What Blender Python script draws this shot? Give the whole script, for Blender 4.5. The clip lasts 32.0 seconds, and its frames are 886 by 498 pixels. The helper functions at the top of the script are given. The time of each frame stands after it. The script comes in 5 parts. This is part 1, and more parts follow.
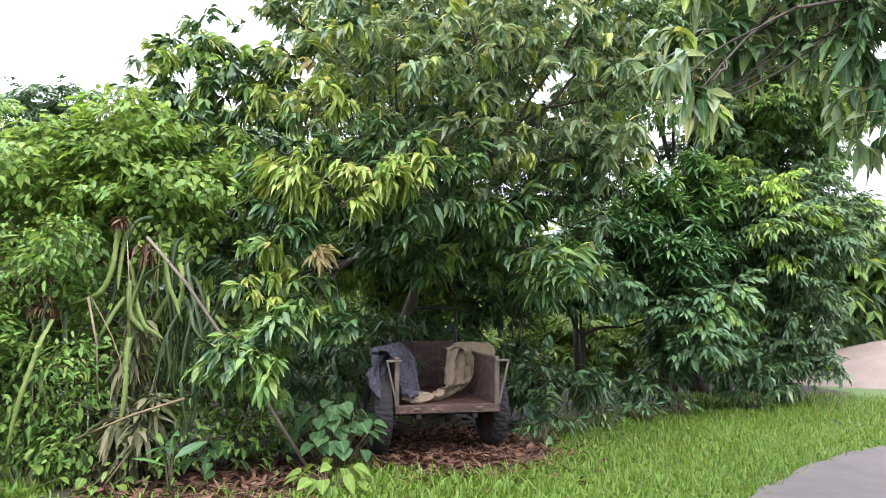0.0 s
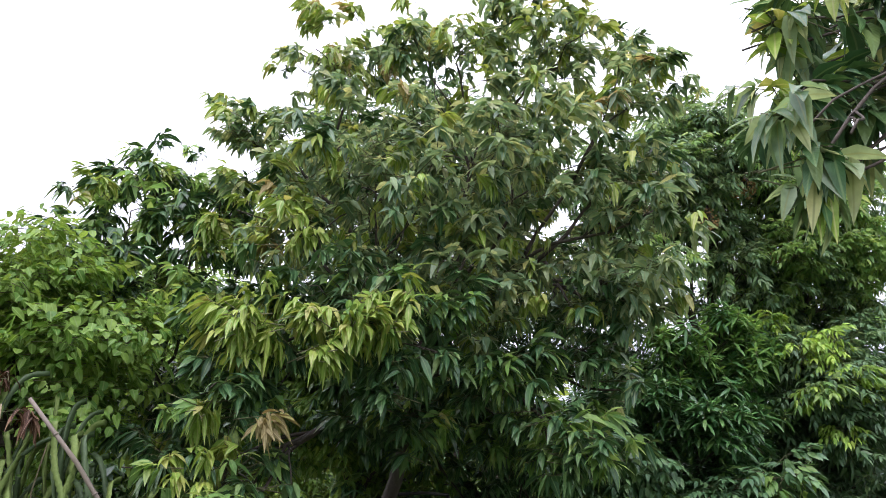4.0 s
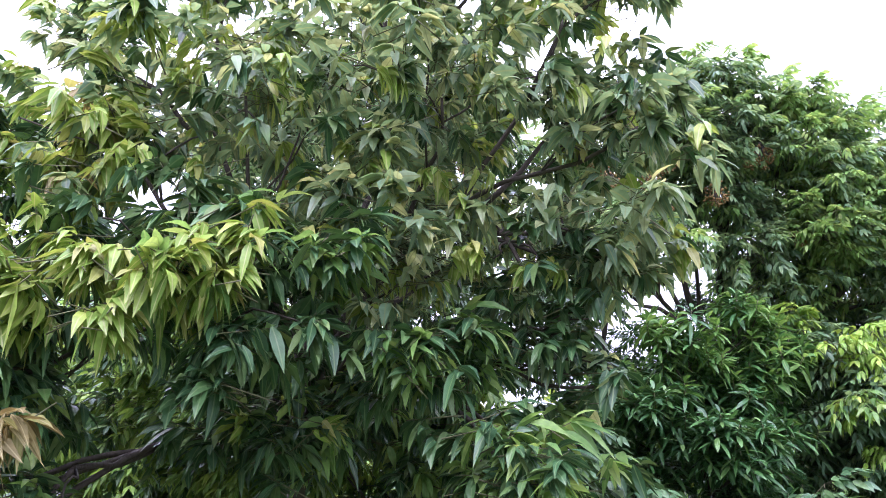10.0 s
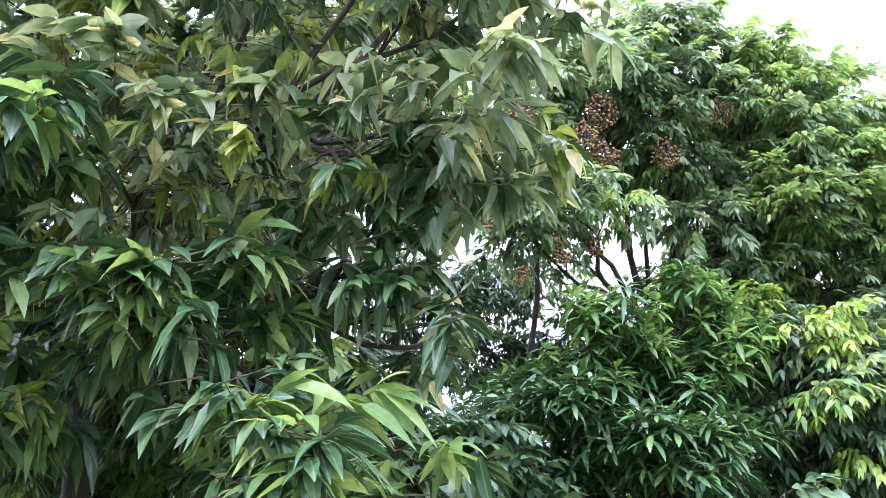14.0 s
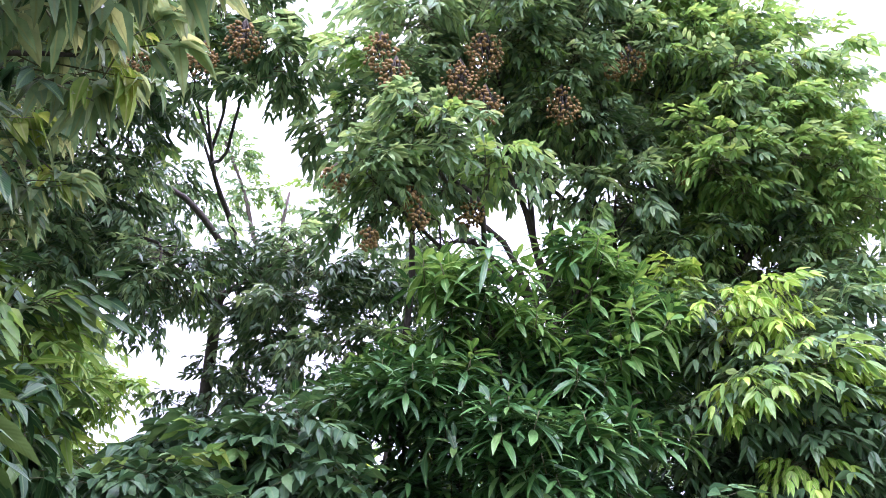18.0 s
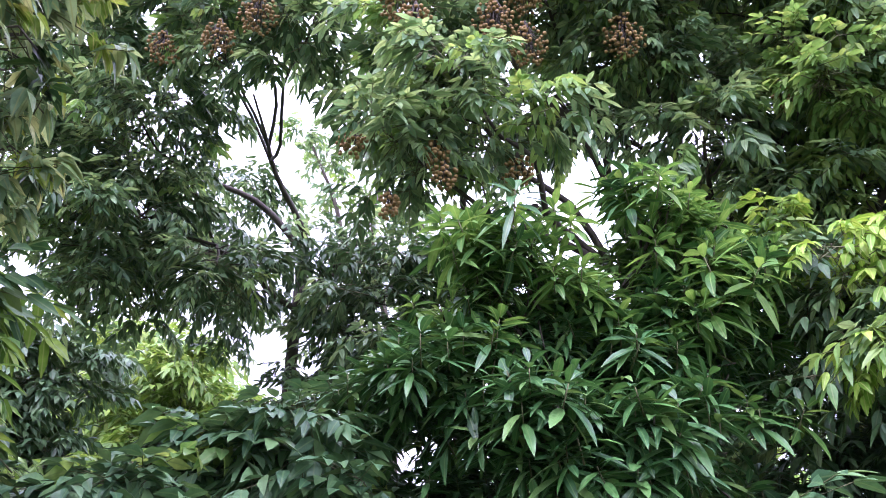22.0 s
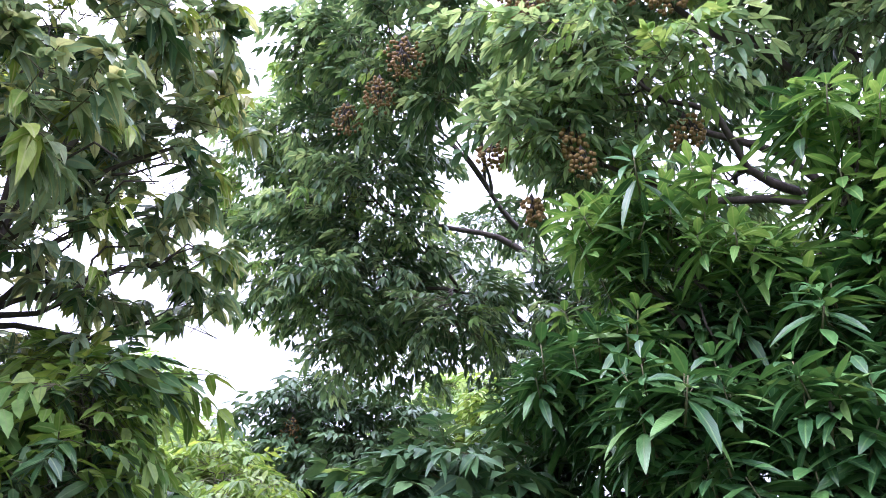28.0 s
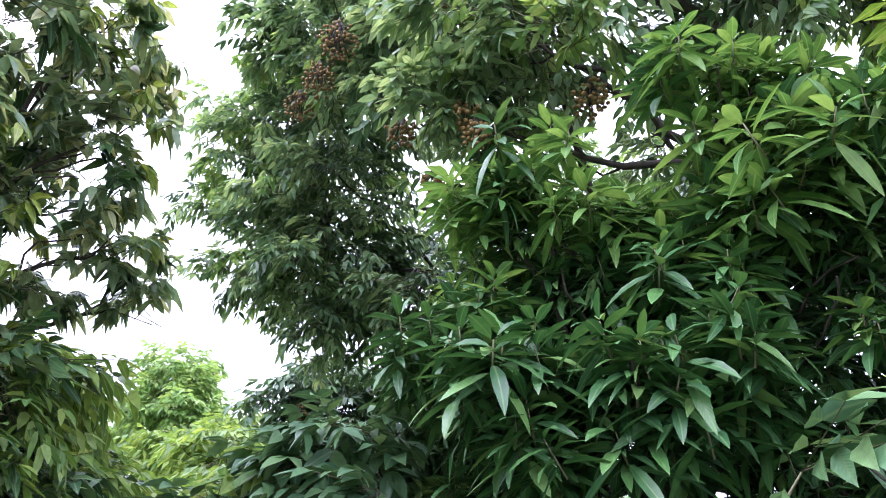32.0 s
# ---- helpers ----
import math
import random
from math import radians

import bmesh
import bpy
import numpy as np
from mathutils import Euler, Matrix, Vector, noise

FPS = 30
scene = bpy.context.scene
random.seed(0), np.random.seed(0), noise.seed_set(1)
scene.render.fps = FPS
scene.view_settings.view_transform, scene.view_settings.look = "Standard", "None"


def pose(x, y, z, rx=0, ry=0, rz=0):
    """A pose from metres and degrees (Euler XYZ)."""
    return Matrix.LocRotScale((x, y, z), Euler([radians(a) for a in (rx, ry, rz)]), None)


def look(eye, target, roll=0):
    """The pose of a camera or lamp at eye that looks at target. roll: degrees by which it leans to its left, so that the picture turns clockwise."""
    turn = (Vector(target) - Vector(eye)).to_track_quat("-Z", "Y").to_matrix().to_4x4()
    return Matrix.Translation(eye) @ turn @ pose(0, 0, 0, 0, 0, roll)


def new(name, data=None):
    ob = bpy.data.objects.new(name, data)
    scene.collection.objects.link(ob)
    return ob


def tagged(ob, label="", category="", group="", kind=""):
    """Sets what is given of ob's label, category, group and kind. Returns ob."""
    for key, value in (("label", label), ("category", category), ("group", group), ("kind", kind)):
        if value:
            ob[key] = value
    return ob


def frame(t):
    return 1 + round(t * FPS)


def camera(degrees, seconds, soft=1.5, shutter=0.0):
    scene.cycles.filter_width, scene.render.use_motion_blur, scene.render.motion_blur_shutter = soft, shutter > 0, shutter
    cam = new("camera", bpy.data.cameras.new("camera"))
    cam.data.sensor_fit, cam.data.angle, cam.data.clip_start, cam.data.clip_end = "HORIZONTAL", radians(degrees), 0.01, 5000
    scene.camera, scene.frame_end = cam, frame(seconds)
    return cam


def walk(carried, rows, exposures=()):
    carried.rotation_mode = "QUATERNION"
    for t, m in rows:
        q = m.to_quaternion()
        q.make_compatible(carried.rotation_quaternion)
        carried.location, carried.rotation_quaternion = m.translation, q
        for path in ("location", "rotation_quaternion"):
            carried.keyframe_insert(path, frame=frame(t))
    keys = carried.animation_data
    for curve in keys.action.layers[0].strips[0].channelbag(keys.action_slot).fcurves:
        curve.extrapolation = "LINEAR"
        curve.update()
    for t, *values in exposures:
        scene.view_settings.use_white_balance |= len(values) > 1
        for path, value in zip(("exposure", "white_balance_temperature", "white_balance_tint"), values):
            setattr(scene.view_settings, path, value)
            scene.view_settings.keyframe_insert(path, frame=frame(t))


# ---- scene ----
cam = camera(59.9, 32.0, soft=0.4)
PATH = [
    (0, (0.318, -0.146, 1.577), (0.212, 1.847, 1.716), 0.5),
    (0.5, (0.371, 0.124, 1.587), (0.283, 2.111, 1.803), 0.5),
    (1, (0.373, 0.31, 1.587), (0.282, 2.29, 1.855), 0.4),
    (1.5, (0.264, 0.55, 1.61), (0.175, 2.522, 1.93), 0.4),
    (2, (0.226, 0.736, 1.593), (0.135, 2.695, 1.987), 0.5),
    (2.5, (0.3, 0.951, 1.608), (0.214, 2.894, 2.072), 0.3),
    (3, (0.332, 1.102, 1.606), (0.248, 3.032, 2.12), 0.3),
    (3.5, (0.302, 1.312, 1.621), (0.217, 3.233, 2.171), 0.2),
    (4, (0.26, 1.506, 1.624), (0.174, 3.418, 2.205), 0.3),
    (4.5, (0.317, 1.695, 1.617), (0.227, 3.594, 2.235), 0.4),
    (6.5, (0.31, 2.47, 1.688), (0.219, 4.358, 2.34), 0.3),
    (7, (0.389, 2.668, 1.69), (0.3, 4.552, 2.356), 0.3),
    (7.5, (0.489, 2.84, 1.683), (0.405, 4.723, 2.351), -0.0),
    (8, (0.521, 2.996, 1.678), (0.44, 4.879, 2.346), -0.3),
    (8.5, (0.532, 3.185, 1.699), (0.445, 5.071, 2.359), -0.1),
    (9, (0.621, 3.361, 1.687), (0.524, 5.249, 2.337), 0.2),
    (9.5, (0.763, 3.52, 1.686), (0.665, 5.409, 2.337), 0.3),
    (10, (0.84, 3.696, 1.678), (0.742, 5.583, 2.333), 0.2),
    (10.5, (0.887, 3.936, 1.694), (0.784, 5.821, 2.354), 0.2),
    (11, (0.981, 4.15, 1.688), (0.879, 6.035, 2.35), 0.3),
    (11.5, (1.143, 4.348, 1.691), (1.043, 6.23, 2.363), 0.3),
    (12, (1.213, 4.54, 1.667), (1.115, 6.416, 2.354), -0.1),
    (12.5, (1.233, 4.723, 1.686), (1.138, 6.598, 2.374), 0.1),
    (13, (1.377, 4.833, 1.666), (1.282, 6.707, 2.357), 0.2),
    (13.5, (1.568, 4.971, 1.678), (1.483, 6.846, 2.37), 0.3),
    (14, (1.665, 5.192, 1.672), (1.593, 7.066, 2.367), 0.2),
    (14.5, (1.744, 5.438, 1.69), (1.684, 7.314, 2.38), 0.3),
    (15, (1.907, 5.621, 1.679), (1.867, 7.499, 2.367), 0.4),
    (15.5, (2.085, 5.769, 1.683), (2.076, 7.644, 2.378), 0.2),
    (17.5, (2.642, 6.628, 1.626), (2.618, 8.476, 2.39), 0.1),
    (18, (2.757, 6.741, 1.608), (2.714, 8.576, 2.402), -0.0),
    (18.5, (2.801, 6.928, 1.609), (2.702, 8.753, 2.42), -0.1),
    (19, (2.864, 7.066, 1.598), (2.684, 8.882, 2.415), 0.2),
    (19.5, (3.028, 7.16, 1.586), (2.804, 8.966, 2.416), 0.3),
    (20, (3.171, 7.225, 1.577), (2.904, 9.022, 2.416), -0.0),
    (20.5, (3.213, 7.337, 1.569), (2.897, 9.124, 2.408), 0.1),
    (21, (3.232, 7.516, 1.612), (2.864, 9.297, 2.446), 0.1),
    (21.5, (3.301, 7.608, 1.607), (2.888, 9.381, 2.435), 0.3),
    (22, (3.456, 7.7, 1.625), (3.014, 9.465, 2.455), 0.1),
    (22.5, (3.57, 7.765, 1.615), (3.113, 9.523, 2.453), 0.1),
    (23, (3.614, 7.859, 1.623), (3.15, 9.616, 2.458), 0.2),
    (23.5, (3.65, 8.018, 1.658), (3.182, 9.778, 2.485), 0.5),
    (24, (3.731, 8.126, 1.649), (3.264, 9.885, 2.479), 0.4),
    (24.5, (3.883, 8.244, 1.644), (3.398, 9.987, 2.497), 0.5),
    (26.5, (4.043, 8.558, 1.688), (3.224, 10.161, 2.56), -0.5),
    (27, (4.139, 8.615, 1.687), (3.124, 10.097, 2.568), -0.5),
    (27.5, (4.21, 8.605, 1.687), (3.073, 9.988, 2.579), -0.3),
    (28, (4.315, 8.577, 1.685), (3.098, 9.881, 2.588), -0.5),
    (29, (4.591, 8.713, 1.683), (3.267, 9.899, 2.599), -0.6),
    (29.5, (4.703, 8.78, 1.666), (3.335, 9.911, 2.587), -1.0),
    (30, (4.68, 8.845, 1.665), (3.27, 9.922, 2.588), -0.7),
    (30.5, (4.649, 8.932, 1.672), (3.232, 9.997, 2.597), -0.6),
    (31, (4.74, 9.03, 1.651), (3.328, 10.105, 2.573), -0.4),
    (31.5, (4.849, 9.116, 1.638), (3.46, 10.23, 2.55), -0.8),
    (32, (4.926, 9.222, 1.62), (3.586, 10.423, 2.493), -0.9),
]
walk(cam, [(t, look(eye, target, roll)) for t, eye, target, roll in PATH],
     exposures=[(0, 1.25, 6150, 28), (1.5, 1.06, 6150, 28), (3, 0.57, 6250, 27), (5, 0.54, 5850, 32), (9, 1.07, 5600, 42), (13, 1.85, 5500, 46), (18, 1.58, 5600, 45), (24, 1.53, 5550, 51), (28, 1.46, 5550, 44), (32, 1.35, 5600, 38)])

# ---- world, sun and sky ----
SUN_UP, SUN_TURN = 58.0, 200.0
world = bpy.data.worlds.new("overcast_sky")
scene.world = world
world.use_nodes = True
wn, wl = world.node_tree.nodes, world.node_tree.links
wn.clear()
sky = wn.new("ShaderNodeTexSky")
sky.sky_type, sky.sun_disc = "NISHITA", False
sky.sun_elevation, sky.sun_rotation = radians(SUN_UP), radians(SUN_TURN)
sky_bg = wn.new("ShaderNodeBackground")
sky_bg.inputs["Strength"].default_value = 0.12
cloud_bg = wn.new("ShaderNodeBackground")
cloud_bg.inputs["Color"].default_value = (0.93, 0.97, 1.0, 1)
up = wn.new("ShaderNodeTexCoord")
height = wn.new("ShaderNodeSeparateXYZ")
cloud = wn.new("ShaderNodeMapRange")  # an overcast dome: far brighter overhead than at the horizon
cloud.inputs[3].default_value, cloud.inputs[4].default_value = 0.38, 3.8
wl.new(up.outputs["Generated"], height.inputs[0])
wl.new(height.outputs[2], cloud.inputs[0])
wl.new(cloud.outputs[0], cloud_bg.inputs["Strength"])
cover = wn.new("ShaderNodeMixShader")
cover.inputs[0].default_value = 0.85
wout = wn.new("ShaderNodeOutputWorld")
wl.new(sky.outputs[0], sky_bg.inputs["Color"])
wl.new(sky_bg.outputs[0], cover.inputs[1])
wl.new(cloud_bg.outputs[0], cover.inputs[2])
wl.new(cover.outputs[0], wout.inputs["Surface"])

sun_data = bpy.data.lights.new("sun", "SUN")
sun_data.energy, sun_data.angle, sun_data.color = 1.5, radians(25), (1.0, 0.97, 0.92)
sun = new("sun", sun_data)
a, e = radians(SUN_TURN), radians(SUN_UP)
sun.matrix_world = look((math.sin(a) * math.cos(e) * 50, math.cos(a) * math.cos(e) * 50, math.sin(e) * 50), (0, 0, 0))


# ---- materials ----
def shader(name):
    m = bpy.data.materials.new(name)
    m.use_nodes = True
    return m, m.node_tree.nodes, m.node_tree.links, m.node_tree.nodes["Principled BSDF"]


def ramp(nodes, stops):
    r = nodes.new("ShaderNodeValToRGB")
    while len(r.color_ramp.elements) < len(stops):
        r.color_ramp.elements.new(0.5)
    for el, (p, c) in zip(r.color_ramp.elements, stops):
        el.position, el.color = p, (*c, 1)
    return r


def leaf_material(name, stops, rib, rough=0.42, clear=0.18, spots=0.0, gloss=0.28):
    """Leaf blade: its own colour leaf by leaf, pale midrib, side veins as relief, blotches, light through the blade."""
    m, n, l, b = shader(name)
    geo, info = n.new("ShaderNodeNewGeometry"), n.new("ShaderNodeObjectInfo")
    mixr = n.new("ShaderNodeMath"); mixr.operation = "ADD"
    frac = n.new("ShaderNodeMath"); frac.operation = "FRACT"
    l.new(geo.outputs["Random Per Island"], mixr.inputs[0]); l.new(info.outputs["Random"], mixr.inputs[1])
    l.new(mixr.outputs[0], frac.inputs[0])
    col = ramp(n, stops)
    l.new(frac.outputs[0], col.inputs[0])
    uv = n.new("ShaderNodeUVMap")
    sep = n.new("ShaderNodeSeparateXYZ")
    l.new(uv.outputs[0], sep.inputs[0])
    off = n.new("ShaderNodeMath"); off.operation = "SUBTRACT"; off.inputs[1].default_value = 0.5
    l.new(sep.outputs[1], off.inputs[0])
    ab = n.new("ShaderNodeMath"); ab.operation = "ABSOLUTE"
    l.new(off.outputs[0], ab.inputs[0])
    ribr = n.new("ShaderNodeMapRange")
    ribr.inputs[1].default_value, ribr.inputs[2].default_value = 0.025, 0.075
    ribr.inputs[3].default_value, ribr.inputs[4].default_value = 0.7, 0.0
    l.new(ab.outputs[0], ribr.inputs[0])
    vs = n.new("ShaderNodeMath"); vs.operation = "MULTIPLY_ADD"
    vs.inputs[1].default_value = -0.55
    l.new(ab.outputs[0], vs.inputs[0]); l.new(sep.outputs[0], vs.inputs[2])
    vf = n.new("ShaderNodeMath"); vf.operation = "MULTIPLY"; vf.inputs[1].default_value = 75
    l.new(vs.outputs[0], vf.inputs[0])
    sn = n.new("ShaderNodeMath"); sn.operation = "SINE"
    l.new(vf.outputs[0], sn.inputs[0])
    tc = n.new("ShaderNodeTexCoord")
    nz = n.new("ShaderNodeTexNoise"); nz.inputs["Scale"].default_value = 22; nz.inputs["Detail"].default_value = 3
    l.new(tc.outputs["Object"], nz.inputs["Vector"])
    blot = n.new("ShaderNodeMix"); blot.data_type = "RGBA"; blot.blend_type = "MULTIPLY"
    br = ramp(n, [(0.35, (0.72, 0.74, 0.7)), (0.65, (1.15, 1.12, 1.1))])
    l.new(nz.outputs["Fac"], br.inputs[0])
    blot.inputs[0].default_value = 0.8
    l.new(col.outputs[0], blot.inputs[6]); l.new(br.outputs[0], blot.inputs[7])
    last = blot.outputs[2]
    if spots:
        sp = n.new("ShaderNodeTexNoise"); sp.inputs["Scale"].default_value = 60
        l.new(tc.outputs["Object"], sp.inputs["Vector"])
        sr = ramp(n, [(0.66, (0, 0, 0)), (0.72, (spots, spots, spots))])
        l.new(sp.outputs["Fac"], sr.inputs[0])
        sm = n.new("ShaderNodeMix"); sm.data_type = "RGBA"
        l.new(sr.outputs[0], sm.inputs[0]); l.new(last, sm.inputs[6])
        sm.inputs[7].default_value = (0.16, 0.13, 0.06, 1)
        last = sm.outputs[2]
    rm = n.new("ShaderNodeMix"); rm.data_type = "RGBA"
    l.new(ribr.outputs[0], rm.inputs[0]); l.new(last, rm.inputs[6])
    rm.inputs[7].default_value = (*rib, 1)
    l.new(rm.outputs[2], b.inputs["Base Color"])
    b.inputs["Roughness"].default_value = rough
    b.inputs["Specular IOR Level"].default_value = gloss
    bp = n.new("ShaderNodeBump"); bp.inputs["Strength"].default_value = 0.1; bp.inputs["Distance"].default_value = 0.003
    l.new(sn.outputs[0], bp.inputs["Height"])
    l.new(bp.outputs[0], b.inputs["Normal"])
    tr = n.new("ShaderNodeBsdfTranslucent")
    warm = n.new("ShaderNodeMix"); warm.data_type = "RGBA"; warm.blend_type = "MULTIPLY"
    warm.inputs[0].default_value = 1.0; warm.inputs[7].default_value = (1.5, 1.3, 0.9, 1)
    l.new(rm.outputs[2], warm.inputs[6]); l.new(warm.outputs[2], tr.inputs["Color"])
    ms = n.new("ShaderNodeMixShader"); ms.inputs[0].default_value = clear
    l.new(b.outputs[0], ms.inputs[1]); l.new(tr.outputs[0], ms.inputs[2])
    l.new(ms.outputs[0], n["Material Output"].inputs["Surface"])
    return m


def rough_material(name, stops, scale=8, rough=0.85, bump=0.4, dist=0.01, fine=60, metal=0.0, stretch=(1, 1, 1), per_object=0.0, gloss=0.5):
    """Two scales of noise: broad patches of colour and fine grain, with relief."""
    m, n, l, b = shader(name)
    tc, mp = n.new("ShaderNodeTexCoord"), n.new("ShaderNodeMapping")
    mp.inputs["Scale"].default_value = stretch
    l.new(tc.outputs["Object"], mp.inputs[0])
    a1, a2 = n.new("ShaderNodeTexNoise"), n.new("ShaderNodeTexNoise")
    a1.inputs["Scale"].default_value, a2.inputs["Scale"].default_value = scale, fine
    a1.inputs["Detail"].default_value, a2.inputs["Detail"].default_value = 5, 3
    a1.inputs["Roughness"].default_value = 0.65
    l.new(mp.outputs[0], a1.inputs[0]); l.new(mp.outputs[0], a2.inputs[0])
    mx = n.new("ShaderNodeMath"); mx.operation = "MULTIPLY_ADD"; mx.inputs[1].default_value = 0.35
    l.new(a2.outputs["Fac"], mx.inputs[0])
    sc = n.new("ShaderNodeMath"); sc.operation = "MULTIPLY_ADD"; sc.inputs[1].default_value = 0.65
    l.new(a1.outputs["Fac"], sc.inputs[0])
    l.new(sc.outputs[0], mx.inputs[2])
    if per_object:
        inf = n.new("ShaderNodeNewGeometry")
        po = n.new("ShaderNodeMath"); po.operation = "MULTIPLY_ADD"; po.inputs[1].default_value = per_object; po.inputs[2].default_value = -per_object / 2
        l.new(inf.outputs["Random Per Island"], po.inputs[0]); l.new(po.outputs[0], sc.inputs[2])
    else:
        sc.inputs[2].default_value = 0.0
    col = ramp(n, stops)
    l.new(mx.outputs[0], col.inputs[0]); l.new(col.outputs[0], b.inputs["Base Color"])
    b.inputs["Roughness"].default_value, b.inputs["Metallic"].default_value = rough, metal
    b.inputs["Specular IOR Level"].default_value = gloss
    bp = n.new("ShaderNodeBump"); bp.inputs["Strength"].default_value = bump; bp.inputs["Distance"].default_value = dist
    l.new(mx.outputs[0], bp.inputs["Height"]); l.new(bp.outputs[0], b.inputs["Normal"])
    return m


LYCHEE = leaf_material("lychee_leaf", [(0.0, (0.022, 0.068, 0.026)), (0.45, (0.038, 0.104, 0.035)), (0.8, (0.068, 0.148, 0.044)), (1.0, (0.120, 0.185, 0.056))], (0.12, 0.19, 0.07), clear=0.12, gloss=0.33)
# Crown copy of the lychee leaf: pale young tone plus brighter light in colour.
LYCHEE_TOP = leaf_material("lit_lychee_crown_leaf", [(0.0, (0.088, 0.170, 0.092)), (0.5, (0.160, 0.265, 0.145)), (0.85, (0.250, 0.340, 0.185)), (1.0, (0.430, 0.470, 0.225))], (0.2, 0.24, 0.1), rough=0.38, clear=0.5, gloss=0.45)
FLUSH = leaf_material("young_lychee_leaf", [(0.0, (0.130, 0.235, 0.036)), (0.5, (0.210, 0.325, 0.052)), (0.85, (0.290, 0.370, 0.072)), (1.0, (0.310, 0.305, 0.100))], (0.36, 0.38, 0.15), rough=0.42, clear=0.32)
BRONZE = leaf_material("bronze_young_leaf", [(0.0, (0.20, 0.17, 0.07)), (0.6, (0.29, 0.24, 0.11)), (1.0, (0.26, 0.28, 0.08))], (0.4, 0.36, 0.18), rough=0.5, clear=0.4)
MANGO = leaf_material("mango_leaf", [(0.0, (0.023, 0.084, 0.027)), (0.5, (0.040, 0.130, 0.037)), (0.85, (0.070, 0.190, 0.048)), (1.0, (0.130, 0.235, 0.062))], (0.11, 0.2, 0.06), rough=0.4, clear=0.16, spots=0.2, gloss=0.42)
SAPLING = leaf_material("sapling_leaf", [(0.0, (0.042, 0.112, 0.050)), (0.6, (0.072, 0.165, 0.068)), (1.0, (0.130, 0.240, 0.086))], (0.11, 0.19, 0.07), gloss=0.34)
MANGO_TOP = leaf_material("young_mango_leaf", [(0.0, (0.055, 0.150, 0.034)), (0.6, (0.090, 0.215, 0.046)), (1.0, (0.155, 0.290, 0.066))], (0.2, 0.3, 0.09), clear=0.36)
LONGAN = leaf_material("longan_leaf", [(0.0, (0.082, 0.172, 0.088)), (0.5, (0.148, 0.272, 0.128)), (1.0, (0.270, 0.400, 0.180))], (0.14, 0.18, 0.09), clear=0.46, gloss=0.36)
# Longan leaf copy with shade in its colour, for low, rear and thin boughs.
LONGAN_DARK = leaf_material("shade_toned_longan_leaf", [(0.0, (0.036, 0.088, 0.040)), (0.5, (0.060, 0.134, 0.054)), (1.0, (0.112, 0.200, 0.080))], (0.1, 0.14, 0.07), rough=0.4)
LIME = leaf_material("lime_young_leaf", [(0.0, (0.15, 0.31, 0.035)), (0.6, (0.22, 0.39, 0.05)), (1.0, (0.31, 0.45, 0.075))], (0.4, 0.46, 0.14), rough=0.42, clear=0.3)
FRESH = leaf_material("fresh_longan_leaf", [(0.0, (0.112, 0.245, 0.068)), (0.6, (0.185, 0.340, 0.092)), (1.0, (0.285, 0.400, 0.115))], (0.2, 0.3, 0.1), rough=0.4, clear=0.46)
SHRUB = leaf_material("shrub_leaf", [(0.0, (0.070, 0.159, 0.028)), (0.6, (0.139, 0.256, 0.041)), (1.0, (0.236, 0.342, 0.062))], (0.2, 0.28, 0.1), rough=0.5, clear=0.4)
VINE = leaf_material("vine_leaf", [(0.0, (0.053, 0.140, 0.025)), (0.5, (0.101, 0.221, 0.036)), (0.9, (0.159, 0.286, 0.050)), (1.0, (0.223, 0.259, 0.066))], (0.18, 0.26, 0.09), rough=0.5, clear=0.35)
# Brighter vine leaf copy: light on the heap's top put into its colour.
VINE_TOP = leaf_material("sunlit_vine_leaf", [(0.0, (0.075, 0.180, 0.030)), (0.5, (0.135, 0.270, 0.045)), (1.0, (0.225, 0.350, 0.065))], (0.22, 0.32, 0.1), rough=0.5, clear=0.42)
HEART = leaf_material("heart_leaf", [(0.0, (0.034, 0.096, 0.030)), (1.0, (0.064, 0.141, 0.048))], (0.10, 0.20, 0.07), rough=0.7, clear=0.3)
PALE = leaf_material("pale_weed_leaf", [(0.0, (0.089, 0.178, 0.022)), (1.0, (0.153, 0.250, 0.043))], (0.19, 0.31, 0.08), rough=0.7, clear=0.4)
GRASS = leaf_material("grass_blade", [(0.0, (0.051, 0.122, 0.011)), (0.6, (0.093, 0.186, 0.019)), (0.93, (0.137, 0.223, 0.029)), (1.0, (0.215, 0.194, 0.064))], (0.18, 0.3, 0.06), rough=0.5, clear=0.35)
DRY = leaf_material("dry_leaf", [(0.0, (0.031, 0.014, 0.007)), (0.5, (0.067, 0.030, 0.015)), (0.85, (0.112, 0.058, 0.029)), (1.0, (0.162, 0.105, 0.059))], (0.2, 0.13, 0.08), rough=0.75, clear=0.12)
WITHERED = leaf_material("withered_leaf", [(0.0, (0.040, 0.056, 0.022)), (0.5, (0.078, 0.092, 0.038)), (1.0, (0.165, 0.155, 0.080))], (0.16, 0.17, 0.08), rough=0.7, clear=0.2)
BARK = rough_material("tree_bark", [(0.25, (0.019, 0.014, 0.010)), (0.55, (0.054, 0.043, 0.031)), (0.8, (0.103, 0.086, 0.067))], scale=9, fine=55, bump=0.9, dist=0.02, stretch=(1, 1, 0.4))
PALE_BARK = rough_material("pale_longan_bark", [(0.25, (0.045, 0.034, 0.026)), (0.55, (0.115, 0.090, 0.072)), (0.8, (0.19, 0.155, 0.13))], scale=9, fine=55, bump=0.9, dist=0.02, stretch=(1, 1, 0.4))
TWIG = rough_material("green_twig", [(0.3, (0.06, 0.07, 0.025)), (0.7, (0.12, 0.11, 0.05))], scale=12)
